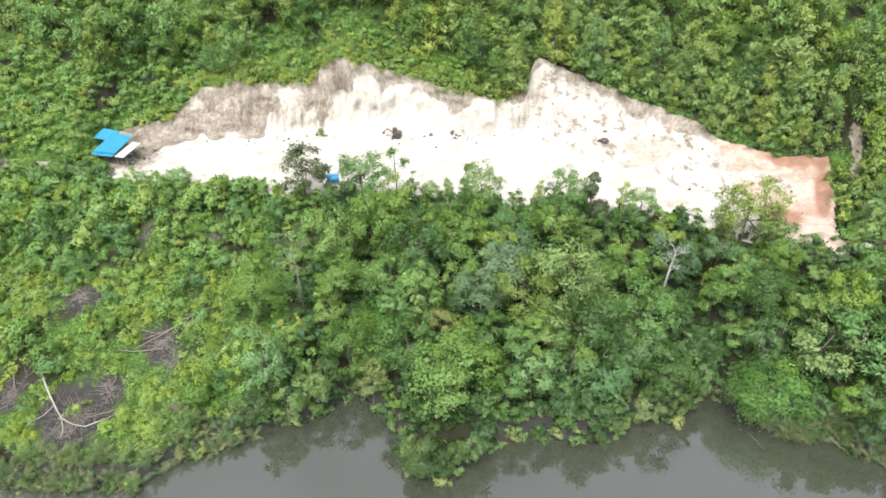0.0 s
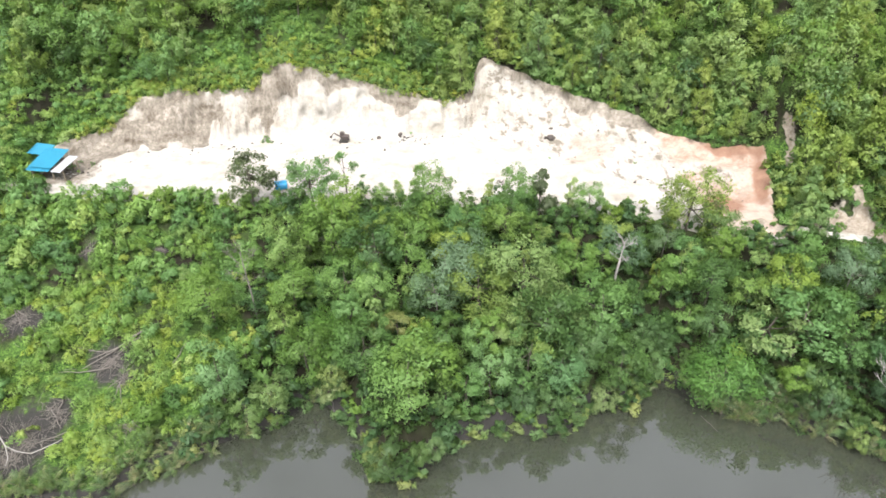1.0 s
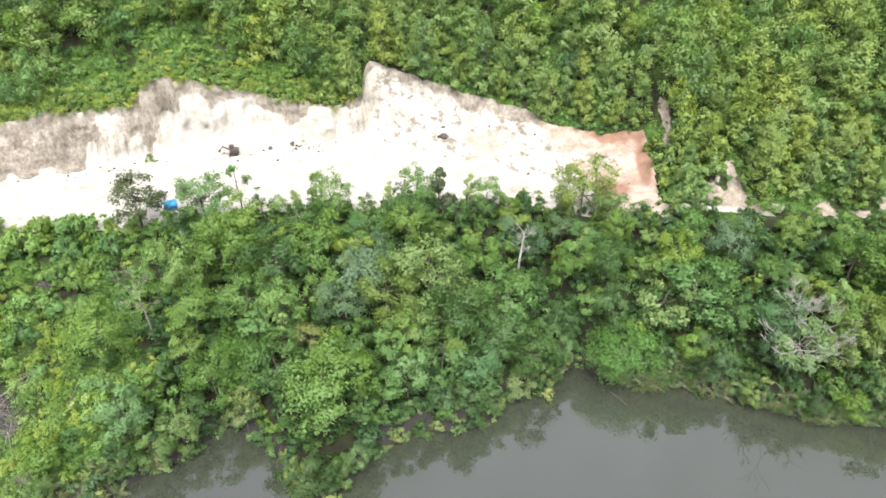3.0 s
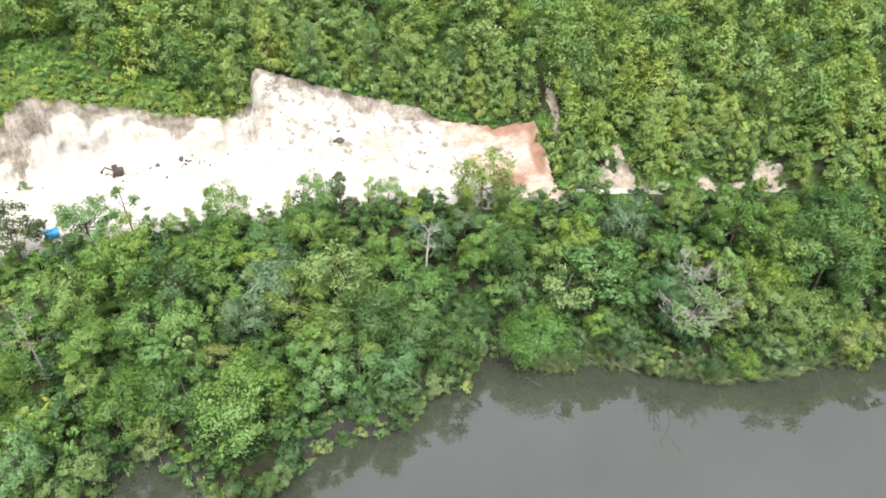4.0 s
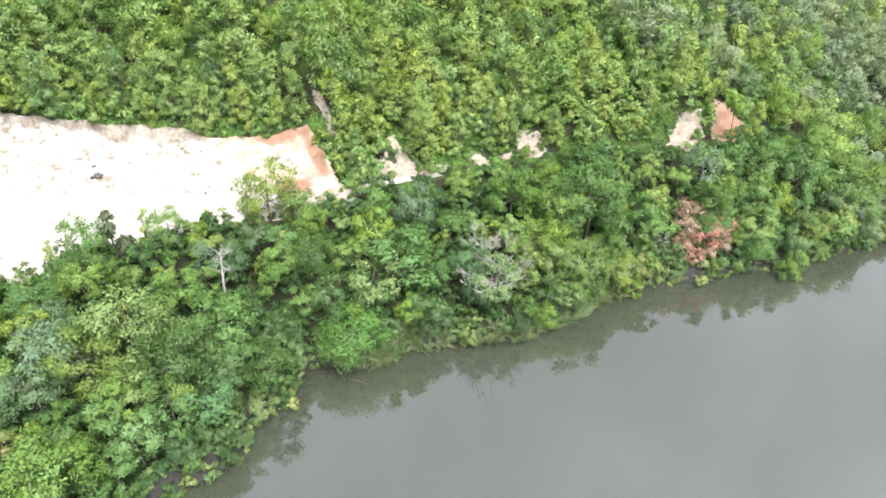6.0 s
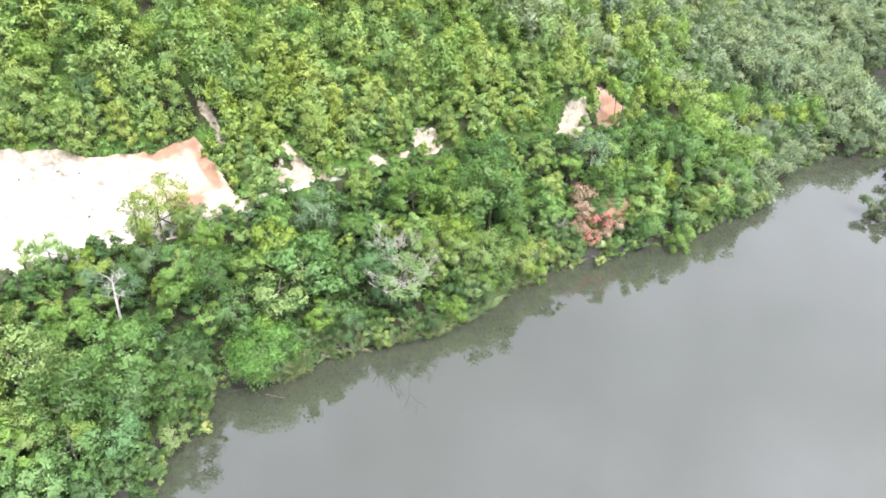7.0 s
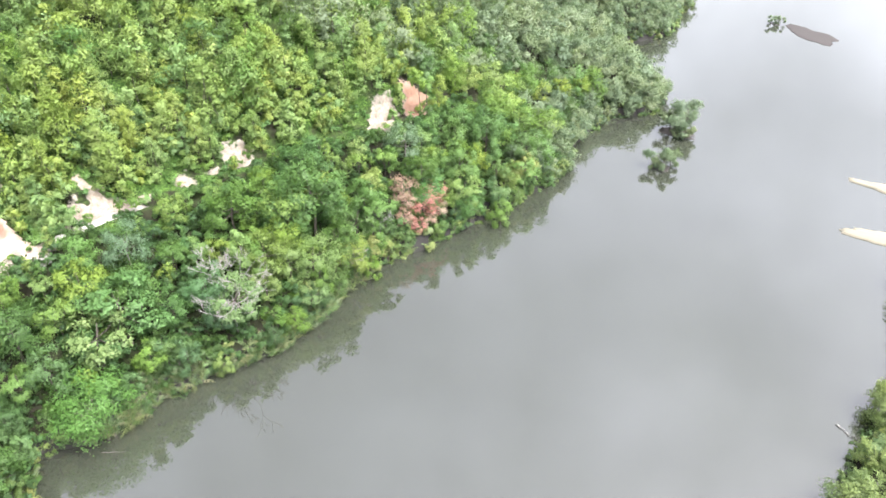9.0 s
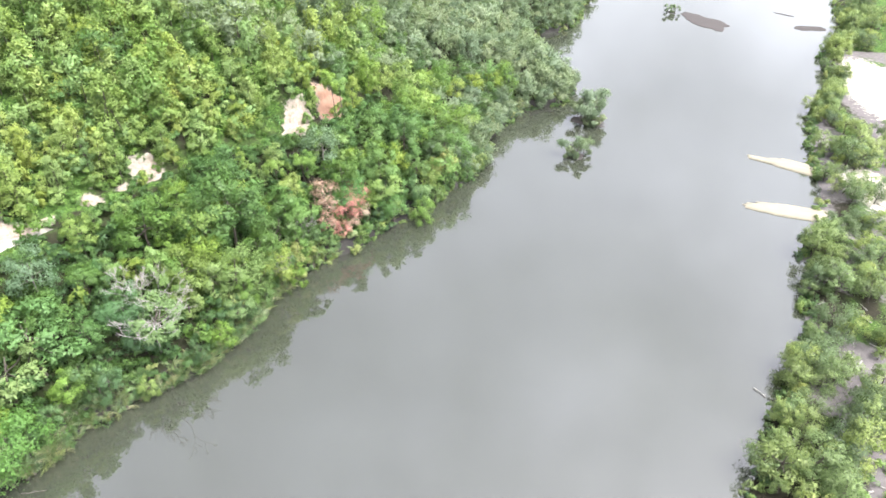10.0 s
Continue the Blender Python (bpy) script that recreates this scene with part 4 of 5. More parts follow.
spots_far += [(a, b, max(0.0, float(height(a, b))), rng.uniform(0.5, 0.85), 1) for a, b in zip(x[ok], y[ok])]
coarse = Kind("coarse_broadleaf", 16, leaf_grey_haze, bark, 6, 2.7, 0.2, 6.8, 36, 560, 0.62, tints=(0.05, 0.85), tight=1.2)
woods("bank_forest", [far_broad, coarse], spots_far, 62, "dense green wood on the far river bank")

# undergrowth behind the crest
x, y = scatter(19, 8, 150, 40, 165, 1.9)
c = wood_edge(x)
ok = (y > c + 0.2) & (y < c + 13) & (slip_near(x, y, 1.0) < 0.4)
spots = [(a, b, float(height(a, b)), rng.uniform(0.7, 1.3), 0) for a, b in zip(x[ok], y[ok])]
x, y = scatter(22, 60, 80, 84, 110, 2.0)
ok = (y > track(x) + 2.5) & (y < wood_edge(x) + 2) & (x > quarry_end(y) + 0.8) & (x < 74) & (slip_near(x, y, 1.0) < 0.4)
spots += [(a, b, float(height(a, b)), rng.uniform(0.9, 1.8), 0) for a, b in zip(x[ok], y[ok])]
spots = [(a, b, c_, s_, 1 if (k * 7) % 10 < 4 else 0) for k, (a, b, c_, s_, _) in enumerate(spots)]
young = Kind("young_growth", 18, leaf_hill, bark, 5, 1.8, 0.2, 4.6, 16, 360, 0.5, "cone", tints=(0.3, 0.9), tight=1.2)
woods("crest_bushes", [low_bush, young], spots, 67, "low green bushes along the edge of the cut", "bushes", trunks=False)

# undergrowth under all the trees, its leaves coloured dark to deepen the shaded gaps
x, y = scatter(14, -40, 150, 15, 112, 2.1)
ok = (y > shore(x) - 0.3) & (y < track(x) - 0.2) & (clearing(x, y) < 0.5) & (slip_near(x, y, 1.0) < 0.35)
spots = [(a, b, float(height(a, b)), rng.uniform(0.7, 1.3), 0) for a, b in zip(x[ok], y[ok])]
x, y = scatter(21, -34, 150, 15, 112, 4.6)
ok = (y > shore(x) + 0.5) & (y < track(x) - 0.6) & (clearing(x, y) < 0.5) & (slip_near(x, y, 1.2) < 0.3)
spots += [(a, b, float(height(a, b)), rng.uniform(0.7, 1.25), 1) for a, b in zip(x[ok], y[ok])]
# saplings get the same painted shade by their low tints
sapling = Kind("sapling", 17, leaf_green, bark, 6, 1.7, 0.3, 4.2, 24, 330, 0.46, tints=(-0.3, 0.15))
woods("undergrowth", [under, sapling], spots, 63, "low green bushes under the trees, tinted dark as in shade", "undergrowth", trunks=False)

# shrubs on the cleared slope, on the bench above the cut and left of it
x, y = scatter(15, -112, -18, 55, 118, 2.0)
bare = fbm(x * 0.13, y * 0.13, 81)
ok = (y > shore(x) + 0.3) & (y < track(x) - 0.2) & (clearing(x, y) > 0.5) & ((bare < 0.78) | (y > 92))
for ex, ey, er in DEBRIS:
    ok &= ((x - ex) ** 2 + ((y - ey) * 0.75 + 0.9) ** 2 > (er * (0.4 + 1.3 * fbm(x * 0.4, y * 0.4, 44, 4))) ** 2) | (rng.uniform(size=len(x)) < 0.08)
ok &= (y > shore(x) + np.where((x > -80) & (x < -26), 3.2, 0.3))
low_spots, shrubs, small = [], 0, 0
small_tree = Kind("young_tree", 15, leaf_green, bark, 5, 3.0, 0.8, 6.4, 26, 1500, 0.5, limbs=5, tints=(0.2, 0.75))
for px, py in zip(x[ok], y[ok]):
    pz = float(height(px, py))
    up = np.clip((py - 75) / 30, 0, 1)
    if py > 88 and rng.uniform() < 0.24 and small < 150:
        small_tree.plant(rng, px, py, pz, rng.uniform(0.42, 0.72), "young leafy green tree on the slope below the track", "tree", "young trees below the track")
        small += 1
    elif rng.uniform() < (0.36 if py > 88 else 0.12) and shrubs < 290:
        shrub.plant(rng, px, py, pz, rng.uniform(0.8, 1.5) * (1 + 0.4 * up), "bright green leafy shrub on the cleared river slope", "shrub", "shrubs on the cleared slope")
        shrubs += 1
    else:
        meadow_here = py < 90 + 8 * (float(fbm(px * 0.1, py * 0.1, 83)) - 0.5) and px < -33
        low_spots.append((px, py, pz, rng.uniform(0.75, 1.2) if meadow_here else rng.uniform(0.7, 1.4), 1 if meadow_here else 0))
x, y = scatter(26, -75, -33, 60, 92, 1.5)
ok = (y > shore(x) + 3.2) & (clearing(x, y) > 0.5) & (fbm(x * 0.1, y * 0.1, 83) > 0.42)
for ex, ey, er in DEBRIS:
    ok &= (x - ex) ** 2 + ((y - ey) * 0.75 + 0.9) ** 2 > (er * (0.4 + 1.3 * fbm(x * 0.4, y * 0.4, 44, 4))) ** 2
low_spots += [(a, b, float(height(a, b)), rng.uniform(0.6, 1.0), 1) for a, b in zip(x[ok], y[ok])]
meadow = Kind("meadow_growth", 38, leaf_meadow, bark, 5, 1.4, -0.1, 0.9, 24, 300, 0.24, "bush", base=0.03, tints=(0.05, 0.8))
x, y = scatter(16, -125, 12, 108, 175, 1.75)
c = wood_edge(x)
ok = (y > np.where(x < -66, track(x) + 4.2, c + 0.3)) & (y < c + 22) & ((x < -50) | (y < c + 14))
for px, py in zip(x[ok], y[ok]):
    low_spots.append((px, py, float(height(px, py)), rng.uniform(0.8, 1.6) if px < -44 else rng.uniform(0.7, 1.2), 0))
woods("slope_bushes", [low_bush, meadow], low_spots, 64, "low bright green bushes and creepers on open ground", "bushes", trunks=False)

# creepers over the edge of the cut
creeper = Kind("creeper", 19, leaf_creeper, bark, 5, 1.25, -0.1, 0.75, 18, 300, 0.21, "bush", base=0.03, tints=(0.25, 0.6))
x, y = scatter(24, -58, 16, 124, 150, 1.15)
c = crest(x)
ok = (y > c - 0.3) & (y < c + 5.5 + 3 * (fbm(x * 0.2, 1.0, 52) - 0.5))
spots = [(a, b, float(height(a, b)), rng.uniform(0.7, 1.25), 0) for a, b in zip(x[ok], y[ok])]
woods("creepers", [creeper], spots, 68, "yellow-green creepers matted over the edge of the cut", "creepers", trunks=False)

# bushes that hide the foot of the north bank
bank_bush = Kind("bank_bush", 12, leaf_mangrove, bark, 5, 1.2, -0.3, 1.6, 9, 330, 0.34, "bush", base=0.04, tints=(0.1, 0.8))
x, y = scatter(18, -110, 340, -8, 78, 1.65)
n = shore(x)
ok = (y > n - 0.8) & (y < n + 3.0) & (~(((x < -27) & (x > -82)) | ((x > 46) & (x < 84))) | (rng.uniform(size=len(x)) < np.where(x > 0, 0.35, 0.4)))
spots = [(a, b, max(0.0, float(height(a, b))), rng.uniform(0.6, 1.25), 0) for a, b in zip(x[ok], y[ok])]
woods("bank_bushes", [bank_bush], spots, 66, "olive bushes hanging over the water along the bank", "bushes", trunks=False)

# south bank
x, y = scatter(17, 52, 330, -150, -24, 3.0)
s_ = south(x)
d = s_ - y
ok = (d > -0.8) & (d < 45) & (fbm(x * 0.22, y * 0.22, 92) > 0.47) & (fbm(x * 0.07, y * 0.07, 91) > 0.1 + np.clip((d - 7) * 0.035, 0, 0.4))
sandy = np.exp(-(((x - 216) / 34) ** 2 + ((y + 94) / 12) ** 2) * 1.2) > 0.4
ok &= ~sandy
ok &= ~((x > 182) & (x < 256) & (d > 6) & (y > -112))
for ax, ay, bx, by in ((165, -47.7, 153, -75), (139.9, -40, 134.6, -73)):
    u = np.clip(((x - ax) * (bx - ax) + (y - ay) * (by - ay)) / ((bx - ax) ** 2 + (by - ay) ** 2), 0, 1)
    ok &= np.hypot(x - ax - u * (bx - ax), y - ay - u * (by - ay)) > 4.2
sb = 0
south_tree = Kind("south_mangrove", 13, leaf_olive, bark, 5, 2.4, 0.5, 5.2, 48, 1800, 0.29, limbs=7, tints=(0.1, 0.9))
south_low = []
order = np.argsort(np.hypot(x[ok], y[ok]))
for px, py, pd in zip(x[ok][order], y[ok][order], d[ok][order]):
    pz = float(height(px, py))
    if (pd < 13 or rng.uniform() < 0.15) and sb < 295:
        south_tree.plant(rng, px, py, max(pz, 0.0), rng.uniform(0.6, 1.25) * (0.8 if pd < 1.5 else 1.0), "yellow-green mangrove bush on the muddy south bank", "tree", "mangroves on the south bank", 10)
        sb += 1
    else:
        south_low.append((px, py, pz, rng.uniform(0.7, 1.3), 0))
x, y = scatter(23, 50, 335, -125, -22, 1.6)
d = south(x) - y
ok = (d > -0.5) & (d < 1.8) & ~((np.abs(x - 134) < 5) | (np.abs(x - 149) < 5))
south_low += [(a, b, max(0.0, float(height(a, b))), rng.uniform(0.6, 1.2), 1) for a, b in zip(x[ok], y[ok])]
woods("south_bushes", [low_bush, bank_bush], south_low, 65, "low green bushes on the flat south bank", "bushes", trunks=False)

GROUND = lambda a, b: float(height(a, b))
# trees and bushes in front of the rusty end of the cut and on the slips
for px, py, s in ((1.1, 102.5, 0.68), (16.2, 99.2, 0.68), (29.4, 96.8, 0.74), (67.8, 92.4, 0.6), (69.2, 94.6, 0.6), (66.8, 96.4, 0.45), (137.8, 47.6, 0.8), (96.4, 74.4, 0.6), (104.2, 73.0, 0.65),
                  (65.9, 90.0, 0.6), (57.8, 85.2, 0.62), (67.6, 85.4, 0.62), (63.2, 86.0, 0.5)):
    slender.plant(rng, px, py, float(height(px, py)), s, "slender yellow-green tree on the slope above the quarry", "tree", "trees above the quarry")
for px, py, s in ((96.0, 75.9, 0.7), (98.4, 75.2, 0.8), (101.4, 74.8, 0.75), (79.8, 81.6, 0.8), (83.0, 81.4, 0.7), (90.6, 78.0, 0.7), (88.0, 80.6, 0.55), (72.0, 86.8, 0.6), (70.4, 89.8, 0.55),
                  (75.6, 90.2, 0.5), (78.6, 87.4, 0.6), (124.2, 55.0, 0.8), (128.8, 54.8, 0.9), (134.4, 51.2, 0.8), (138.6, 50.8, 0.9), (54.0, 90.6, 1.1), (52.2, 91.4, 1.2), (59.6, 90.2, 0.6), (62.4, 89.6, 0.5)):
    shrub.plant(rng, px, py, GROUND(px, py), s, "low leafy green shrub growing on a bare pale slip", "shrub", "shrubs on the slips", 4)
settle([south_tree, small_tree, spire, broad, airy, mangrove, slender, shrub])

# ---- single trees ----
lone = Kind("lone_tree", 35, leaf_dusky, bark, 1, 4.0, 2.8, 9.6, 66, 3300, 0.4, limbs=14, base=0.2, tints=(0.6, 0.62), tight=0.7)
lone.plant(rng, -24.4, 104.6, BENCH - 0.6, 1.1, "dark green tree with a see-through crown beside the white track", "tree", "", 2)
wispy = Kind("wispy_tree", 22, leaf_green, bark, 2, 2.1, 3.8, 10.6, 22, 1300, 0.3, "cone", limbs=9, base=0.13, tints=(0.2, 0.4))
for px, py, s in ((-8.0, 104.0, 1.0), (-4.9, 102.9, 0.62), (4.7, 103.0, 0.66), (-38.2, 108.2, 0.36), (-33.6, 107.2, 0.38)):
    wispy.plant(rng, px, py, GROUND(px, py), s, "thin tree with a few sparse leaf clumps beside the quarry", "tree", "thin trees by the quarry", 5)
spindly = Kind("spindly_tree", 39, leaf_lime, bark, 2, 1.7, 6.2, 10.4, 30, 1500, 0.32, limbs=6, base=0.12, tints=(0.5, 0.9))
for px, py, s in ((132.0, 49.6, 1.0), (133.6, 48.6, 0.92)):
    spindly.plant(rng, px, py, GROUND(px, py), s, "spindly yellow-green tree with a bare trunk before the orange slip", "tree", "spindly trees by the slip", 6)
dark = Kind("dark_tree", 23, leaf_dusky, bark, 1, 2.4, 1.0, 8.6, 26, 2200, 0.42, "cone", limbs=6, tints=(0.3, 0.4))
dark.plant(rng, 24.7, 97.3, GROUND(24.7, 97.3), 1.06, "dark green bushy tree in front of the quarry", "tree", "", 2)
for px, py, s in ((8.0, 83.6, 1.15), (5.8, 79.8, 1.0), (10.8, 86, 1.0), (36, 87, 1.0), (43.6, 88.0, 0.75), (67, 75, 0.9), (118, 48, 0.9)):
    silver.plant(rng, px, py, GROUND(px, py) + 0.6, s, "silvery grey-green tree standing out of the darker wood", "tree", "silvery trees", 5)
for px, py, s in ((-0.4, 75.5, 0.85), (-3.6, 76.6, 0.65)):
    golden.plant(rng, px, py, GROUND(px, py) + 0.5, s, "yellowing broadleaf tree among green ones", "tree", "yellowing trees", 5)
bright = Kind("bright_tree", 24, leaf_bright, bark, 2, 3.9, 0.6, 6.4, 90, 6800, 0.26, limbs=10, tints=(0.35, 0.6))
bright.plant(rng, 46.5, 66.8, GROUND(46.5, 66.8) + 0.2, 1.18, "bright green spreading tree over the water", "tree", "bright trees on the bank", 3)
bright.plant(rng, -10, 78.5, GROUND(-10, 78.5), 0.85, "bright green spreading tree over the water", "tree", "bright trees on the bank", 3)
bright.plant(rng, 113, 41.5, GROUND(113, 41.5), 0.8, "bright green spreading tree over the water", "tree", "bright trees on the bank", 3)
withered = Kind("withered_tree", 25, leaf_rust, bark, 3, 2.2, 0.6, 6.0, 48, 1700, 0.3, limbs=8, tints=(0.3, 0.95))
for px, py, s in ((108.8, 44.8, 1.2), (105.4, 43.4, 0.8), (110.0, 41.2, 1.25), (112, 38.8, 1.0), (108.2, 39.6, 0.95), (105.8, 41.0, 0.55), (113.4, 40.6, 0.95), (111.8, 43.6, 0.9)):
    withered.plant(rng, px, py, GROUND(px, py), s, "withered tree with rust-red and brown leaves on the bank", "tree", "withered trees", 6)
yellow = Kind("yellow_bush", 26, leaf_shrub, bark, 1, 1.1, 0.1, 1.5, 7, 260, 0.36, "bush", base=0.04, limbs=3, tints=(1.1, 1.2))
for px, py, s in ((-50.4, 91.3, 1.15), (-48.3, 97.0, 1.0), (-45.9, 93.1, 0.75), (-23.9, 79.8, 1.6), (-50.5, 65.8, 0.9)):
    yellow.plant(rng, px, py, GROUND(px, py), s, "bright yellow-green bush on the cleared slope", "shrub", "yellow bushes", 3)
settle([silver, golden, bright, withered, wispy, spindly])

# ---- dead trees ----


def dead_branches(r, start, way, length, thick, depth, out):
    bend = way + Vector((r.uniform(-0.3, 0.3), r.uniform(-0.3, 0.3), r.uniform(-0.1, 0.3)))
    mid = start + way * length * 0.5
    end = mid + bend.normalized() * length * 0.5
    out.append(tube([start, mid, end], [thick, thick * 0.7, thick * 0.35], 5 if depth > 1 else 4, False))
    if depth > 0:
        for k in range(r.integers(2, 5)):
            at = mid.lerp(end, r.uniform(0, 1))
            d = (bend.normalized() + Vector((r.uniform(-1, 1), r.uniform(-1, 1), r.uniform(-0.35, 0.8)))).normalized()
            dead_branches(r, at, d, length * r.uniform(0.45, 0.75), max(0.03, thick * 0.6), depth - 1, out)


def dead_tree(name, seed, px, py, pz, tall, spread, thick, label, group="", tilt=(0, 0), wood=None, upright=0.6):
    r = np.random.default_rng(seed)
    e = tagged(new(name), label, "tree", group)
    top = Vector((tilt[0], tilt[1], tall))
    tv, tf = tube([(0, 0, -0.5), (tilt[0] * 0.2, tilt[1] * 0.2, tall * 0.4), top], [thick * 1.3, thick, thick * 0.45], 7)
    part("trunk", mesh_of("trunk", tv, tf, wood or pale_bark, smooth=True), e)
    for k in range(8):
        out = []
        a = k * 2.4 + r.uniform(-0.3, 0.3)
        at = Vector((tilt[0] * 0.2, tilt[1] * 0.2, tall * 0.4)).lerp(top, 0.3 + 0.1 * k)
        dead_branches(r, at, Vector((math.cos(a), math.sin(a), r.uniform(0.1, upright + 0.3))).normalized(), spread * r.uniform(0.6, 1), thick * 0.42, 3, out)
        part("branch", mesh_of("branch", *join(*out), wood or pale_bark), e)
    e.matrix_basis = pose(px, py, pz)
    return e


DEAD = "bare pale grey dead tree with spreading branches"
dead_tree("dead_tree", 1, -21.9, 82.5, GROUND(-21.9, 82.5), 11.5, 2.4, 0.12, "tall bare dead tree with a thin grey trunk", "dead trees", (-1.2, 2.0), log_wood)
dead_tree("dead_tree", 2, 71.3, 62.6, GROUND(71.3, 62.6), 8.0, 3.6, 0.12, DEAD, "dead trees", (0.3, 0.8))
dead_tree("dead_tree", 3, 72.6, 58.4, GROUND(72.6, 58.4), 6.8, 4.0, 0.12, DEAD, "dead trees", (0.5, 0.6))
dead_tree("dead_tree", 4, 67.6, 57.6, GROUND(67.6, 57.6), 6.6, 4.4, 0.14, DEAD, "dead trees", (-0.5, -0.6), upright=0.2)
dead_tree("dead_tree", 5, 34.4, 83.5, GROUND(34.4, 83.5), 9.0, 1.7, 0.2, "dead tree with a pale trunk in the wood", "dead trees", (0.9, 0.6))
dead_tree("dead_tree", 6, 90, 49.5, GROUND(90, 49.5), 3.0, 2.4, 0.1, DEAD, "dead trees", (0.5, -1.5), upright=0.1)
dead_tree("dead_tree", 7, 100.5, 47, GROUND(100.5, 47), 4.5, 2.0, 0.1, DEAD, "dead trees", (0.5, -0.5))

# ---- palms on the waterline ----


def frond_mesh(seed, length=2.6):
    r = np.random.default_rng(seed)
    v, pairs = [], 15
    for k in range(pairs):
        t = (k + 1) / pairs
        p = np.array([length * t, 0, length * (0.95 * t - 0.75 * t * t)])
        for side in (-1, 1):
            ln = length * 0.27 * math.sin(math.pi * min(0.95, 0.18 + 0.8 * t)) * r.uniform(0.8, 1.15)
            tip = p + np.array([ln * 0.55, side * ln * 0.8, -ln * 0.35])
            w = np.array([0.055, 0, 0.012])
            v += [p - w, p + w, tip + w * 0.35, tip - w * 0.35]
    v = np.array(v)
    return poly_mesh("frond", v, np.arange(len(v)).reshape(-1, 4), [leaf_frond], floats={"tint": np.full(len(v), 0.42)})


frond_meshes = [frond_mesh(k) for k in range(4)]
stub_mesh = mesh_of("stub", *tube([(0, 0, -0.6), (0, 0, 0.15), (0, 0, 0.5)], [0.28, 0.24, 0.12], 7), bark, smooth=True)


def palm(px, py, pz, s, label):
    e = tagged(new("nipa_palm"), label, "palm", "palms along the waterline")
    part("stub", stub_mesh, e)
    count = int(rng.integers(7, 11))
    for k in range(count):
        f = part("frond", frond_meshes[k % 4], e)
        f.matrix_basis = pose(0, 0, 0.2, 0, -rng.uniform(0, 62), 360 * k / count + rng.uniform(-14, 14)) @ Matrix.Diagonal((*[rng.uniform(0.75, 1.1)] * 3, 1))
    e.matrix_basis = pose(px, py, pz, 0, 0, rng.uniform(0, 360)) @ Matrix.Diagonal((s, s, s, 1))


px = -78.0
while px < 108:
    dense = -78 < px < -26 or 42 < px < 92
    if dense or rng.uniform() < 0.22:
        for row in range(4 if px < -26 else 3 if dense else 1):
            qx = px + rng.uniform(-0.8, 0.8)
            qy = float(shore(qx)) + (rng.uniform(-1.3, -0.2) if px < -26 else rng.uniform(-1.3, -0.3) if dense else rng.uniform(-0.4, 0.8)) + row * 1.2
            palm(qx, qy, max(0.0, GROUND(qx, qy)), rng.uniform(0.5, 0.95) if px < 0 else rng.uniform(0.75, 1.2), "low palm with drooping brownish green fronds at the waterline")
    px += rng.uniform(1.2, 1.8)

# ---- felled trunks, sticks and debris on the cleared slope ----


def log(name, a, b, thick, wood, label, category="log", group="", sag=0.2, up=0.12):
    a, b = np.array(a, float), np.array(b, float)
    pts = []
    for k in range(6):
        p = a + (b - a) * k / 5 + np.array([rng.uniform(-sag, sag), rng.uniform(-sag, sag)]) * (0 < k < 5)
        pts.append((p[0], p[1], max(0.0, GROUND(p[0], p[1])) + up + thick * 0.5))
    v, f = tube(pts, [thick * q for q in (1, 0.95, 0.85, 0.7, 0.55, 0.35)], 7)
    base = np.array(pts[0])
    ob = new(name, mesh_of(name, [tuple(np.array(q) - base) for q in v], f, wood, smooth=True))
    ob.matrix_basis = Matrix.Translation(base)
    return tagged(ob, label, category, group)


for a, b, w in (((-38.1, 81.0), (-46.0, 75.1), 0.2), ((-38.6, 79.7), (-45.6, 76.6), 0.16), ((-42.1, 75.0), (-49.0, 74.4), 0.13), ((-39.4, 79.0), (-43.8, 74.8), 0.12), ((-47.5, 78.5), (-41.5, 77.6), 0.1),
                ((-51.8, 63.4), (-51.4, 60.8), 0.12), ((-47.4, 70.4), (-47.5, 68.2), 0.14), ((-47.5, 68.2), (-48.6, 67.5), 0.12), ((-44.7, 66.1), (-50.4, 63.4), 0.1), ((-48.5, 69), (-46.4, 66.2), 0.12),
                ((-39.7, 73.2), (-40.6, 69.5), 0.1), ((-40.1, 72.4), (-38.7, 67.4), 0.09), ((-58.8, 86.2), (-55.5, 83.2), 0.12), ((-60, 84), (-57, 87), 0.1), ((-59.4, 86.6), (-56.6, 82.0), 0.1),
                ((-62.5, 71), (-60, 66.4), 0.12), ((-33.5, 75.5), (-31.6, 79), 0.1)):
    log("log", a, b, w * 0.75, log_wood, "weathered pale felled trunk on the cleared slope", group="felled trunks", sag=0.18, up=0.3)


def felled_tree(stem, branches):
    """A bare trunk that lies on the slope, with its branches."""
    e = tagged(new("felled_tree"), "bleached forked felled tree lying on cut brush", "log", "felled trunks")
    base = Vector((*stem[0], GROUND(*stem[0])))
    e.matrix_basis = Matrix.Translation(base)
    for name, path, thick in [("trunk", stem, 0.14)] + [("branch", b, 0.075) for b in branches]:
        pts = [Vector((a, b, GROUND(a, b) + 0.75)) - base for a, b in path]
        radii = [thick * (1 - 0.6 * k / (len(pts) - 1)) for k in range(len(pts))]
        part(name, mesh_of(name, *tube(pts, radii, 8), pale_bark, smooth=True), e)


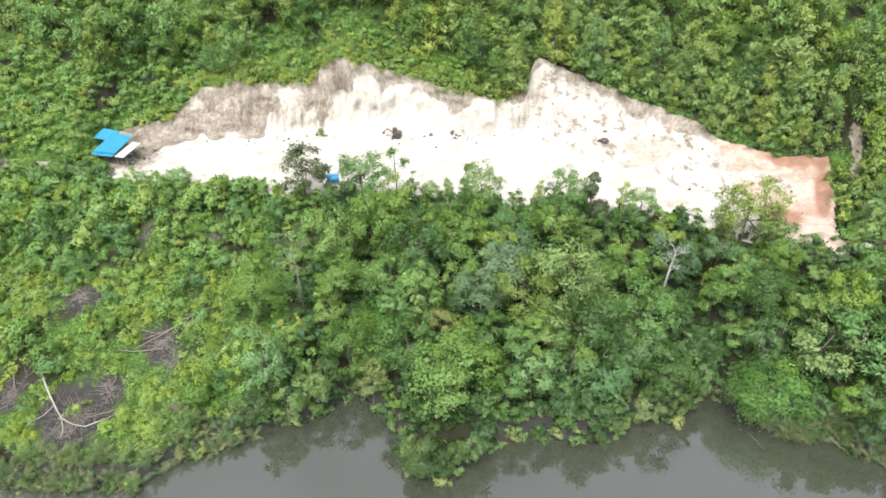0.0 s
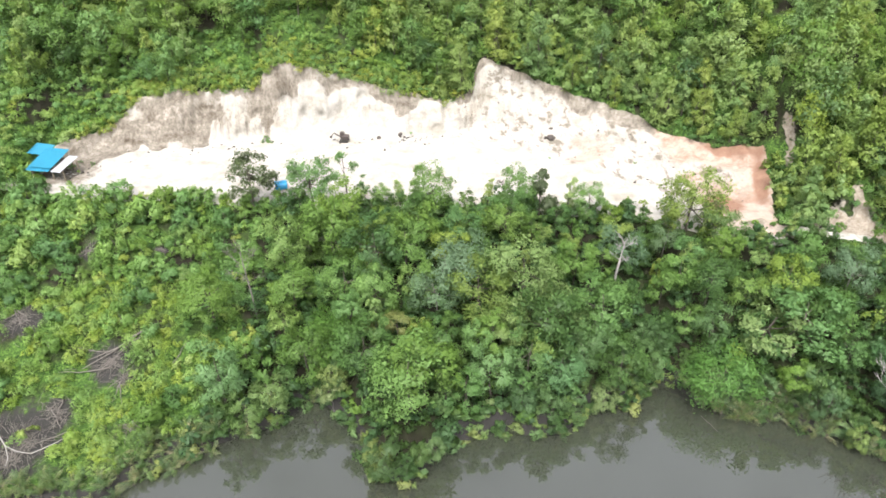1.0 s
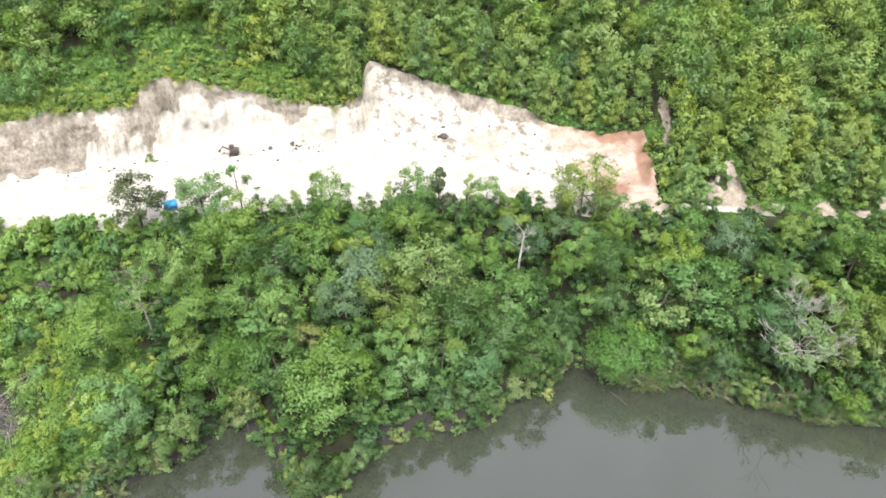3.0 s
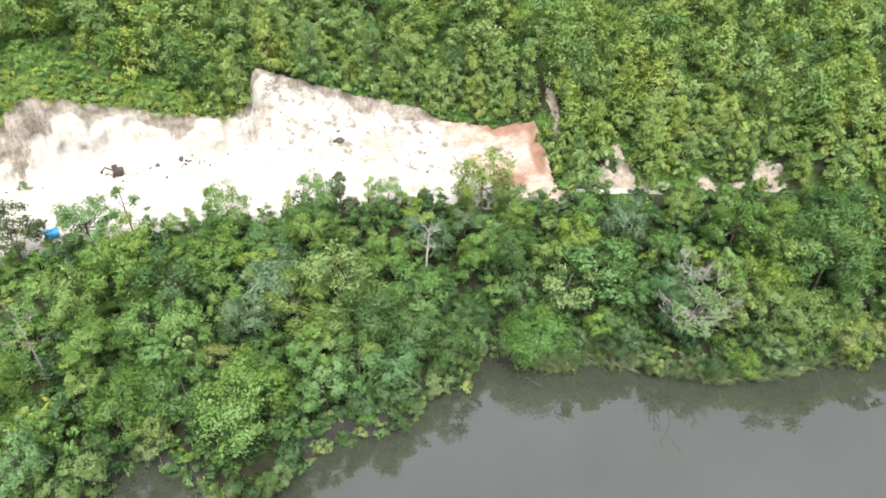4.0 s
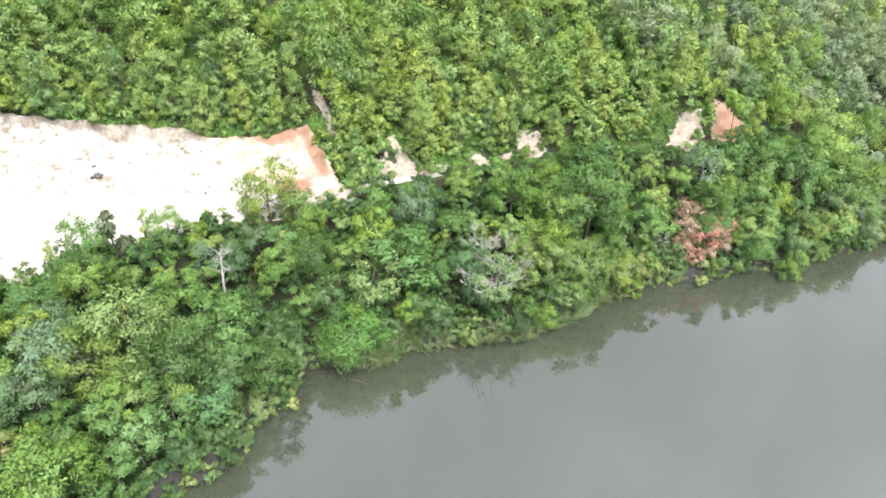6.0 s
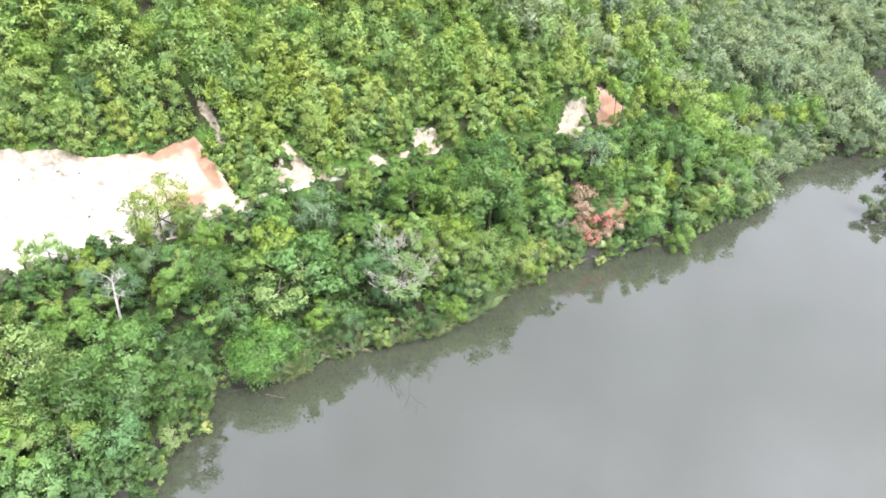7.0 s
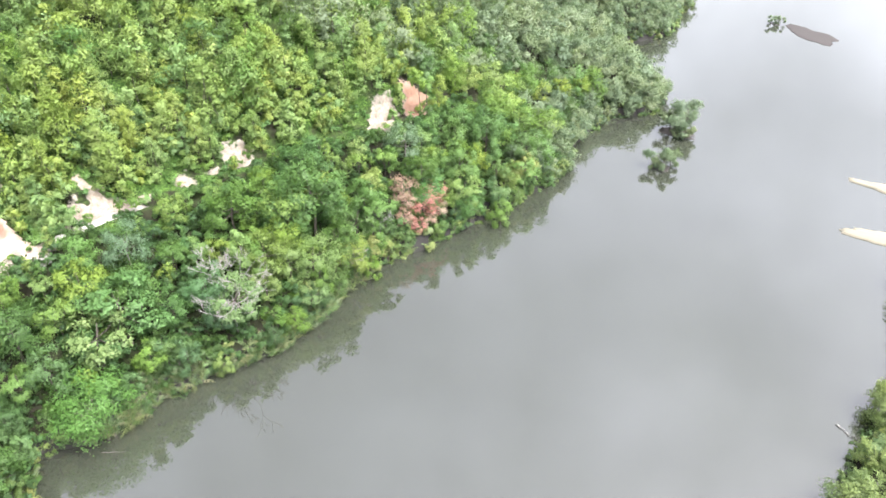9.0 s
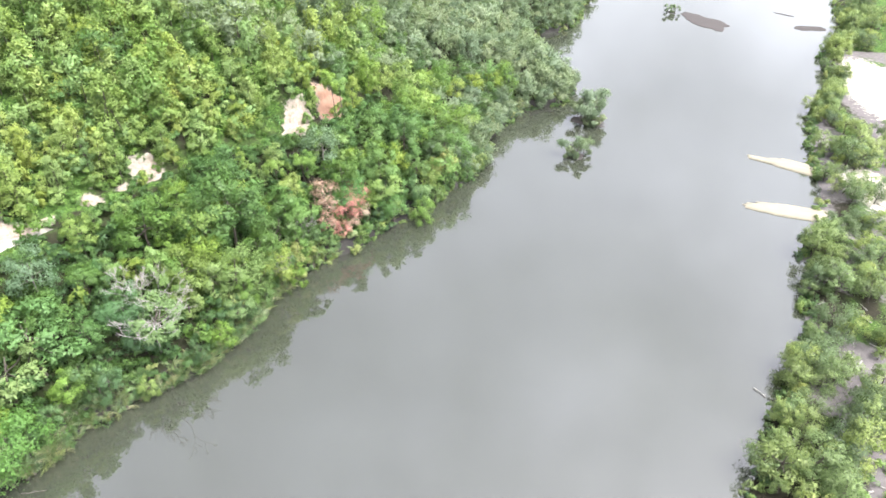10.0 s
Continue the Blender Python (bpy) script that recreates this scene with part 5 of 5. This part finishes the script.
felled_tree([(-57.9, 70.3), (-56.4, 68.3), (-55.0, 66.5), (-53.6, 64.8), (-52.5, 63.6), (-50.8, 62.8), (-48.9, 62.4)],
            [[(-48.9, 62.4), (-46.3, 63.8), (-44.1, 65.3)], [(-52.5, 63.6), (-51.6, 61.9), (-51.6, 60.9)], [(-54.0, 65.2), (-55.0, 63.8), (-56.4, 63.0)]])


def brush(px, py, radius, count, label):
    """A heap of sticks."""
    out = []
    for k in range(count):
        a, q = rng.uniform(0, 2 * math.pi), radius * 0.62 * abs(rng.normal())
        cx, cy = q * math.cos(a), q * math.sin(a)
        b, ln = rng.uniform(0, 2 * math.pi), rng.uniform(0.5, 2.6)
        z0 = GROUND(px + cx, py + cy) - GROUND(px, py) + rng.uniform(0.03, 0.35)
        ex, ey = cx + math.cos(b) * ln, cy + math.sin(b) * ln
        z1 = GROUND(px + ex, py + ey) - GROUND(px, py) + rng.uniform(0.05, 0.4)
        w = rng.uniform(0.015, 0.042)
        out.append(tube([(cx, cy, z0), ((cx + ex) / 2, (cy + ey) / 2, (z0 + z1) / 2 + 0.1), (ex, ey, z1)], [w, w * 0.8, w * 0.4], 4, False))
    ob = new("brush_heap", mesh_of("brush_heap", *join(*out), log_wood))
    ob.matrix_basis = Matrix.Translation((px, py, GROUND(px, py)))
    tagged(ob, label, "brush", "heaps of cut brush", "stuff")


for px, py, pr in DEBRIS:
    brush(px, py, pr * 0.85, int(36 * pr), "heap of dry grey-brown sticks on dark soil")
brush(-52, 62.5, 3.5, 160, "heap of dry grey-brown sticks near the water")
brush(-38, 66, 2.0, 70, "heap of dry grey-brown sticks near the water")

# driftwood
log("driftwood", (81.0, -32.4), (79.9, -33.4), 0.1, pale_bark, "pale driftwood branch sticking out of the water", "driftwood", "driftwood")
log("driftwood", (79.9, -33.4), (78.8, -34.8), 0.08, pale_bark, "pale driftwood branch sticking out of the water", "driftwood", "driftwood")
log("driftwood", (43.2, 64.4), (44.4, 61.4), 0.04, log_wood, "thin dark branch lying in the water", "driftwood", "driftwood", up=0.0)
log("driftwood", (-10.6, 72.0), (-10.2, 69.6), 0.04, pale_bark, "thin pale branch lying in the water", "driftwood", "driftwood", up=0.0)
for k in range(70):
    qx = rng.uniform(52, 150)
    d = rng.uniform(2, 22)
    qy = float(south(qx)) - d
    a, ln = rng.uniform(0, 6.28), rng.uniform(1.2, 4)
    log("driftwood", (qx, qy), (qx + ln * math.cos(a), qy + ln * math.sin(a)), rng.uniform(0.06, 0.16), pale_bark, "bleached dead branch on the muddy flat", "driftwood", "driftwood", up=0.05)

# ---- rocks ----


def rock_mesh(name, seed, mat):
    bm = bmesh.new()
    bmesh.ops.create_icosphere(bm, subdivisions=2, radius=0.5)
    r = random.Random(seed)
    off = Vector((r.uniform(0, 50), r.uniform(0, 50), r.uniform(0, 50)))
    for v in bm.verts:
        v.co *= 0.75 + 0.7 * noise.noise(v.co * 1.7 + off)
        v.co.z *= 0.7
    me = bpy.data.meshes.new(name)
    bm.to_mesh(me)
    bm.free()
    me.materials.append(mat)
    return me


dark_rocks = [rock_mesh("rock", k, stone_dark) for k in range(4)]
pale_rocks = [rock_mesh("rock", k + 9, stone_pale) for k in range(4)]


def rock(px, py, size, dark_one, label, group):
    ob = new("rock", (dark_rocks if dark_one else pale_rocks)[int(rng.integers(4))])
    ob.matrix_basis = pose(px, py, GROUND(px, py) + size * 0.1, rng.uniform(-20, 20), rng.uniform(-20, 20), rng.uniform(0, 360)) @ Matrix.Diagonal((size, size * rng.uniform(0.7, 1.2), size, 1))
    tagged(ob, label, "rock", group)


for px, py, size in ((32.3, 124.2, 2.6), (31.6, 124.6, 1.4), (33.2, 124.0, 1.3), (33.0, 126.6, 1.0), (-2.5, 129.8, 1.6), (-3.9, 129.3, 0.9), (2.0, 130.3, 1.5), (2.9, 130, 0.8)):
    rock(px, py, size, True, "dark boulder at the foot of the white quarry face", "dark boulders in the quarry")
for k in range(26):
    a = rng.normal(size=2)
    rock(19.7 + a[0] * 1.6, 108.3 + a[1] * 0.8, rng.uniform(0.25, 0.7), rng.uniform() < 0.6, "loose reddish rubble on the white quarry floor", "rubble on the quarry floor")
for k in range(200):
    qx = rng.uniform(-55, 62)
    f, c, t = float(foot(qx)), float(crest(qx)), float(track(qx))
    u = rng.uniform()
    qy = f + (c - f) * rng.uniform(0, 0.75) if (u < 0.75 and qx > 16) else f - abs(rng.normal()) * 3.0
    rock(qx, qy, rng.uniform(0.18, 0.62), rng.uniform() < 0.6, "loose stone on the white quarry ground", "loose stones in the quarry")
for k in range(30):
    rock(-60.5 + rng.normal() * 2.6, 118.6 + rng.normal() * 1.2, rng.uniform(0.3, 0.8), rng.uniform() < 0.3, "grey-brown stone in the heap beside the shed", "stones by the shed")
for px, py, s in ((138.0, 24.0, 1.4), (137.2, 24.6, 1.0), (54.8, 62.6, 0.9), (99, 45.4, 0.9)):
    rock(px, py, s, False, "pale stone at the waterline", "stones at the waterline")

# ---- sandbars and spits ----


def mound(name, px, py, half_x, half_y, turn, tall, mat, label, seed, category, floor=-1.8):
    rings, spokes = 10, 48
    v, f = [(0, 0, tall)], []
    for i in range(1, rings + 1):
        q = i / rings
        for k in range(spokes):
            a = 2 * math.pi * k / spokes
            w = 1 + 0.9 * (float(fbm(3 + 2.2 * math.cos(a), 3 + 2.2 * math.sin(a) + seed, seed, 3)) - 0.5)
            sx, sy_ = half_x * q * w * math.cos(a), half_y * q * w * math.sin(a)
            z = tall * (1 - q ** 4) + (float(fbm(sx * 0.6 + 40, sy_ * 0.6 + 40, seed, 3)) - 0.5) * tall * 0.8 * (1 - q)
            if i == rings:
                z = floor
            v.append((sx, sy_, z))
    for k in range(spokes):
        f.append((0, 1 + k, 1 + (k + 1) % spokes))
    for i in range(rings - 1):
        for k in range(spokes):
            a, b = 1 + i * spokes + k, 1 + i * spokes + (k + 1) % spokes
            f.append((a, a + spokes, b + spokes, b))
    ob = new(name, mesh_of(name, v, f, mat, smooth=True))
    ob.matrix_basis = pose(px, py, 0, 0, 0, turn)
    return tagged(ob, label, category, kind="structure")


mound("sand_spit", 137.4, -55.5, 17.5, 3.2, 81, 0.6, sand_mat, "narrow spit of pale sand reaching into the river", 1, "sandbank")
mound("sand_spit", 159.4, -60.4, 16.0, 3.0, 66.3, 0.6, sand_mat, "narrow spit of pale sand reaching into the river", 2, "sandbank")
mound("mud_bar", 289.5, -51.0, 14, 6.0, 30, 0.22, mud_mat, "dark wet mud bar in the river", 3, "sandbank")
mound("mud_bar", 287.5, -90.0, 7.0, 3.8, 98, 0.22, mud_mat, "dark wet mud bar in the river", 4, "sandbank")
mound("mud_bar", 307.5, -84.2, 4.6, 0.8, 50, 0.15, mud_mat, "dark wet mud bar in the river", 5, "sandbank")
mound("mud_islet", 179.2, -6.4, 6.0, 3.4, 60, 0.12, mud_mat, "small mud islet under mangroves", 6, "sandbank")
mound("mud_islet", 157.2, -3.4, 3.0, 2.2, 20, 0.1, mud_mat, "small mud islet under mangroves", 7, "sandbank")
mound("mud_islet", 302.5, -38.8, 2.4, 1.8, 20, 0.1, mud_mat, "small mud islet under mangroves", 8, "sandbank")
islet = Kind("islet_mangrove", 27, leaf_grey_haze, bark, 3, 2.3, 0.2, 5.2, 18, 1900, 0.36, limbs=7, tints=(0.25, 0.8))
for px, py, s in ((180.4, -4.2, 1.3), (178.2, -6.6, 1.45), (180.6, -8.2, 1.25), (177.2, -9.2, 0.95), (183, -3.2, 0.8), (175.8, -6.0, 0.6), (192, 2.4, 0.9), (197, 1.2, 0.95), (201, -0.6, 0.9), (158.2, -2.0, 0.75), (156.2, -4.0, 0.7), (158.6, -5.4, 0.6), (155.6, -1.6, 0.5), (303, -38.8, 0.55), (301.5, -37, 0.5), (302.5, -40.4, 0.45)):
    islet.plant(rng, px, py, 0.0, s, "mangrove tree standing in the river", "tree", "mangroves on the islets", 5)
settle([islet])
spit_bush = Kind("spit_bush", 29, leaf_olive, bark, 2, 1.3, 0.1, 1.6, 10, 420, 0.34, "bush", base=0.04, limbs=3, tints=(0.3, 0.7))
for px, py, s in ((135.2, -55, 0.9), (134.6, -58, 1.0), (135.6, -60.5, 1.2), (133.6, -62, 1.3), (151.5, -66, 1.0), (149.6, -67.5, 1.2), (150.8, -69.5, 1.2), (133, -66, 1.4)):
    spit_bush.plant(rng, px, py, 0.25, s, "low olive bush on the sand spit", "shrub", "bushes on the spits", 3)
settle([spit_bush])

# ---- shed ----
blue_tin = plain("blue_tin", (0.012, 0.155, 0.245), 0.4, spread=0.12, scale=0.8, relief=0.1)
pale_tin = plain("pale_tin", (0.36, 0.37, 0.39), 0.4, 0.2, spread=0.1, scale=0.8, relief=0.1)
post_wood = plain("post_wood", (0.3, 0.24, 0.17), 0.85)
board = plain("grey_boards", (0.34, 0.3, 0.26), 0.85)


def tin_sheet(wide, deep, fall, rib=0.25, thick=0.03):
    """Corrugated sheet: x across the ribs, falling along -y."""
    n = int(wide / rib) * 2
    v, f = [], []
    for layer in (0, -thick):
        for j in range(2):
            for i in range(n + 1):
                v.append((-wide / 2 + wide * i / n, -deep / 2 + deep * j, (fall / 2 if j else -fall / 2) + (0.045 if i % 2 else 0) + layer))
    w = n + 1
    for i in range(n):
        f.append((i, i + 1, i + 1 + w, i + w))
        f.append((2 * w + i, 2 * w + i + w, 2 * w + i + 1 + w, 2 * w + i + 1))
        f.append((i, 2 * w + i, 2 * w + i + 1, i + 1))
        f.append((w + i, w + i + 1, 3 * w + i + 1, 3 * w + i))
    f.append((0, w, 3 * w, 2 * w))
    f.append((n, 2 * w + n, 3 * w + n, w + n))
    return v, f


def post_mesh(tall):
    bm = bmesh.new()
    bmesh.ops.create_cone(bm, segments=8, radius1=0.09, radius2=0.07, depth=tall, cap_ends=True, matrix=Matrix.Translation((0, 0, tall / 2)))
    me = bpy.data.meshes.new("post")
    bm.to_mesh(me)
    bm.free()
    me.materials.append(post_wood)
    return me


SHED = (-63.2, 119.0, BENCH)
shed = tagged(new("shed"), "open shed with bright blue and pale corrugated tin roofs", "shed")


def roof(px, py, pz, wide, deep, fall, turn, mat, label):
    r = part("roof", mesh_of("roof", *tin_sheet(wide, deep, fall), mat), shed, label)
    r.matrix_basis = pose(px, py, pz, 0, 0, turn)
    return r


roof(-0.6, 0.4, 3.3, 4.7, 6.0, 1.0, -14, blue_tin, "bright blue corrugated roof")
roof(-1.6, -2.4, 2.5, 4.6, 1.2, 0.3, -14, blue_tin, "lower strip of blue roofing")
roof(-4.0, 5.2, 3.0, 4.2, 3.0, 0.8, -20, blue_tin, "smaller blue roof behind")
roof(2.5, -1.0, 2.6, 2.0, 5.6, 0.6, -16, pale_tin, "pale bare tin lean-to roof")
pm = post_mesh(2.9)
for a, b in ((-3.2, -1.6), (0.6, -2.4), (2.4, 2.4), (-1.4, 3.4), (-4.4, 4.2), (2.6, -2.6), (3.6, 1.4)):
    p = part("post", pm, shed)
    p.matrix_basis = pose(a, b, -0.3) @ Matrix.Diagonal((1, 1, 0.86, 1))
for a, b, wx, turn in ((-0.6, 2.9, 4.0, -14), (-2.8, 0.4, 4.6, 76)):
    w = part("wall", mesh_of("wall", *box(-wx / 2, -0.04, -0.2, wx / 2, 0.04, 2.3), board), shed, "grey weathered boards")
    w.matrix_basis = pose(a, b, 0, 0, 0, turn)
shed.matrix_basis = pose(*SHED)
shed_bush = Kind("shed_bush", 28, leaf_shrub, bark, 1, 1.6, 0.1, 2.2, 9, 360, 0.4, "bush", base=0.05, limbs=3, tints=(0.0, 0.05))
shed_bush.plant(rng, -64.4, 114.4, BENCH, 1.0, "dense dark green bush in front of the shed", "shrub", "", 2)

# ---- blue tarpaulin shelter ----
tarp = plain("blue_tarpaulin", (0.01, 0.185, 0.36), 0.45, spread=0.15, scale=1.5, relief=0.15)
shelter = tagged(new("tarpaulin_shelter"), "small shelter under a bright blue tarpaulin", "shelter")
v, f = [], []
for j in range(7):
    for i in range(9):
        a, b = i / 8 * 2 - 1, j / 6 * 2 - 1
        v.append((a * 1.35, b * 1.0, 2.2 - 0.25 * (1 - a * a) * (1 - b * b) - 0.3 * abs(b)))
for i in range(9):
    a = i / 8 * 2 - 1
    v.append((a * 1.2, -1.12, 0.75 + 0.06 * math.sin(5 * a)))
for j in range(6):
    for i in range(8):
        f.append((j * 9 + i, j * 9 + i + 1, j * 9 + i + 10, j * 9 + i + 9))
for i in range(8):
    f.append((i, 63 + i, 63 + i + 1, i + 1))
sheet = part("sheet", mesh_of("sheet", v, f, tarp, smooth=True), shelter)
sheet.modifiers.new("thickness", "SOLIDIFY").thickness = 0.02
spm = post_mesh(1.95)
for a, b in ((-1.2, -0.9), (1.2, -0.9), (-1.2, 0.9), (1.2, 0.9)):
    part("post", spm, shelter).matrix_basis = pose(a, b, -0.1)
shelter.matrix_basis = pose(-20.1, 109.0, BENCH, 0, 0, 12) @ Matrix.Diagonal((0.8, 0.8, 0.85, 1))

# ---- small digger ----
rusty = plain("rusty_paint", (0.07, 0.056, 0.05), 0.6, 0.2, spread=0.4, scale=2.0)
dark_steel = plain("dark_steel", (0.06, 0.055, 0.05), 0.6, 0.5, spread=0.3, scale=3.0)
glass_dark = plain("dark_window", (0.02, 0.025, 0.03), 0.1, spread=0.1)
digger = tagged(new("excavator"), "small rusty brown excavator parked on the quarry floor", "excavator")


def rounded(name, dims, mat, parent, place, turn=(0, 0, 0), bevel=0.06, label=""):
    bm = bmesh.new()
    bmesh.ops.create_cube(bm, size=1, matrix=Matrix.Diagonal((*dims, 1)))
    bmesh.ops.bevel(bm, geom=bm.edges[:], offset=bevel, segments=2, affect="EDGES")
    me = bpy.data.meshes.new(name)
    bm.to_mesh(me)
    bm.free()
    me.materials.append(mat)
    ob = part(name, me, parent, label)
    ob.matrix_basis = pose(*place, *turn)
    return ob


for side in (-0.62, 0.62):
    rounded("crawler", (2.1, 0.38, 0.52), dark_steel, digger, (0, side, 0.26), bevel=0.2)
rounded("deck", (1.5, 1.3, 0.22), dark_steel, digger, (0, 0, 0.6))
rounded("body", (1.25, 1.35, 0.7), rusty, digger, (0.4, 0, 1.05))
cab = rounded("cab", (0.9, 0.75, 1.25), rusty, digger, (-0.35, 0.3, 1.35))
rounded("window", (0.04, 0.55, 0.6), glass_dark, cab, (-0.46, 0, 0.2), bevel=0.01)
rounded("boom", (1.7, 0.2, 0.26), rusty, digger, (-1.2, -0.25, 1.55), (0, 32, 0), 0.05)
rounded("arm", (1.2, 0.16, 0.2), rusty, digger, (-2.25, -0.25, 1.6), (0, -48, 0), 0.04)
rounded("bucket", (0.5, 0.6, 0.45), dark_steel, digger, (-2.65, -0.25, 1.05), (0, 20, 0), 0.1)
digger.matrix_basis = pose(-9.6, 129.0, GROUND(-9.6, 129.0), 0, 0, -8)

# ---- tufts of green on the bare quarry ground ----
tuft_bush = Kind("tuft", 36, leaf_shrub, bark, 2, 1.3, 0.0, 1.5, 9, 420, 0.24, "bush", base=0.04, limbs=3, tints=(0.1, 0.4))
for px, py, s in ((-25.6, 130.2, 0.9), (-24.9, 129.6, 0.6), (-61.2, 121.4, 0.7), (-59.4, 119.6, 0.5), (-57.6, 122.4, 0.5), (-60.4, 123.6, 0.6), (4.2, 130.8, 0.5), (46.5, 112.5, 0.5), (31.0, 117.5, 0.4)):
    tuft_bush.plant(rng, px, py, GROUND(px, py) - 0.05, s, "small green bush growing on the bare quarry ground", "shrub", "bushes in the quarry", 3)
settle([tuft_bush])
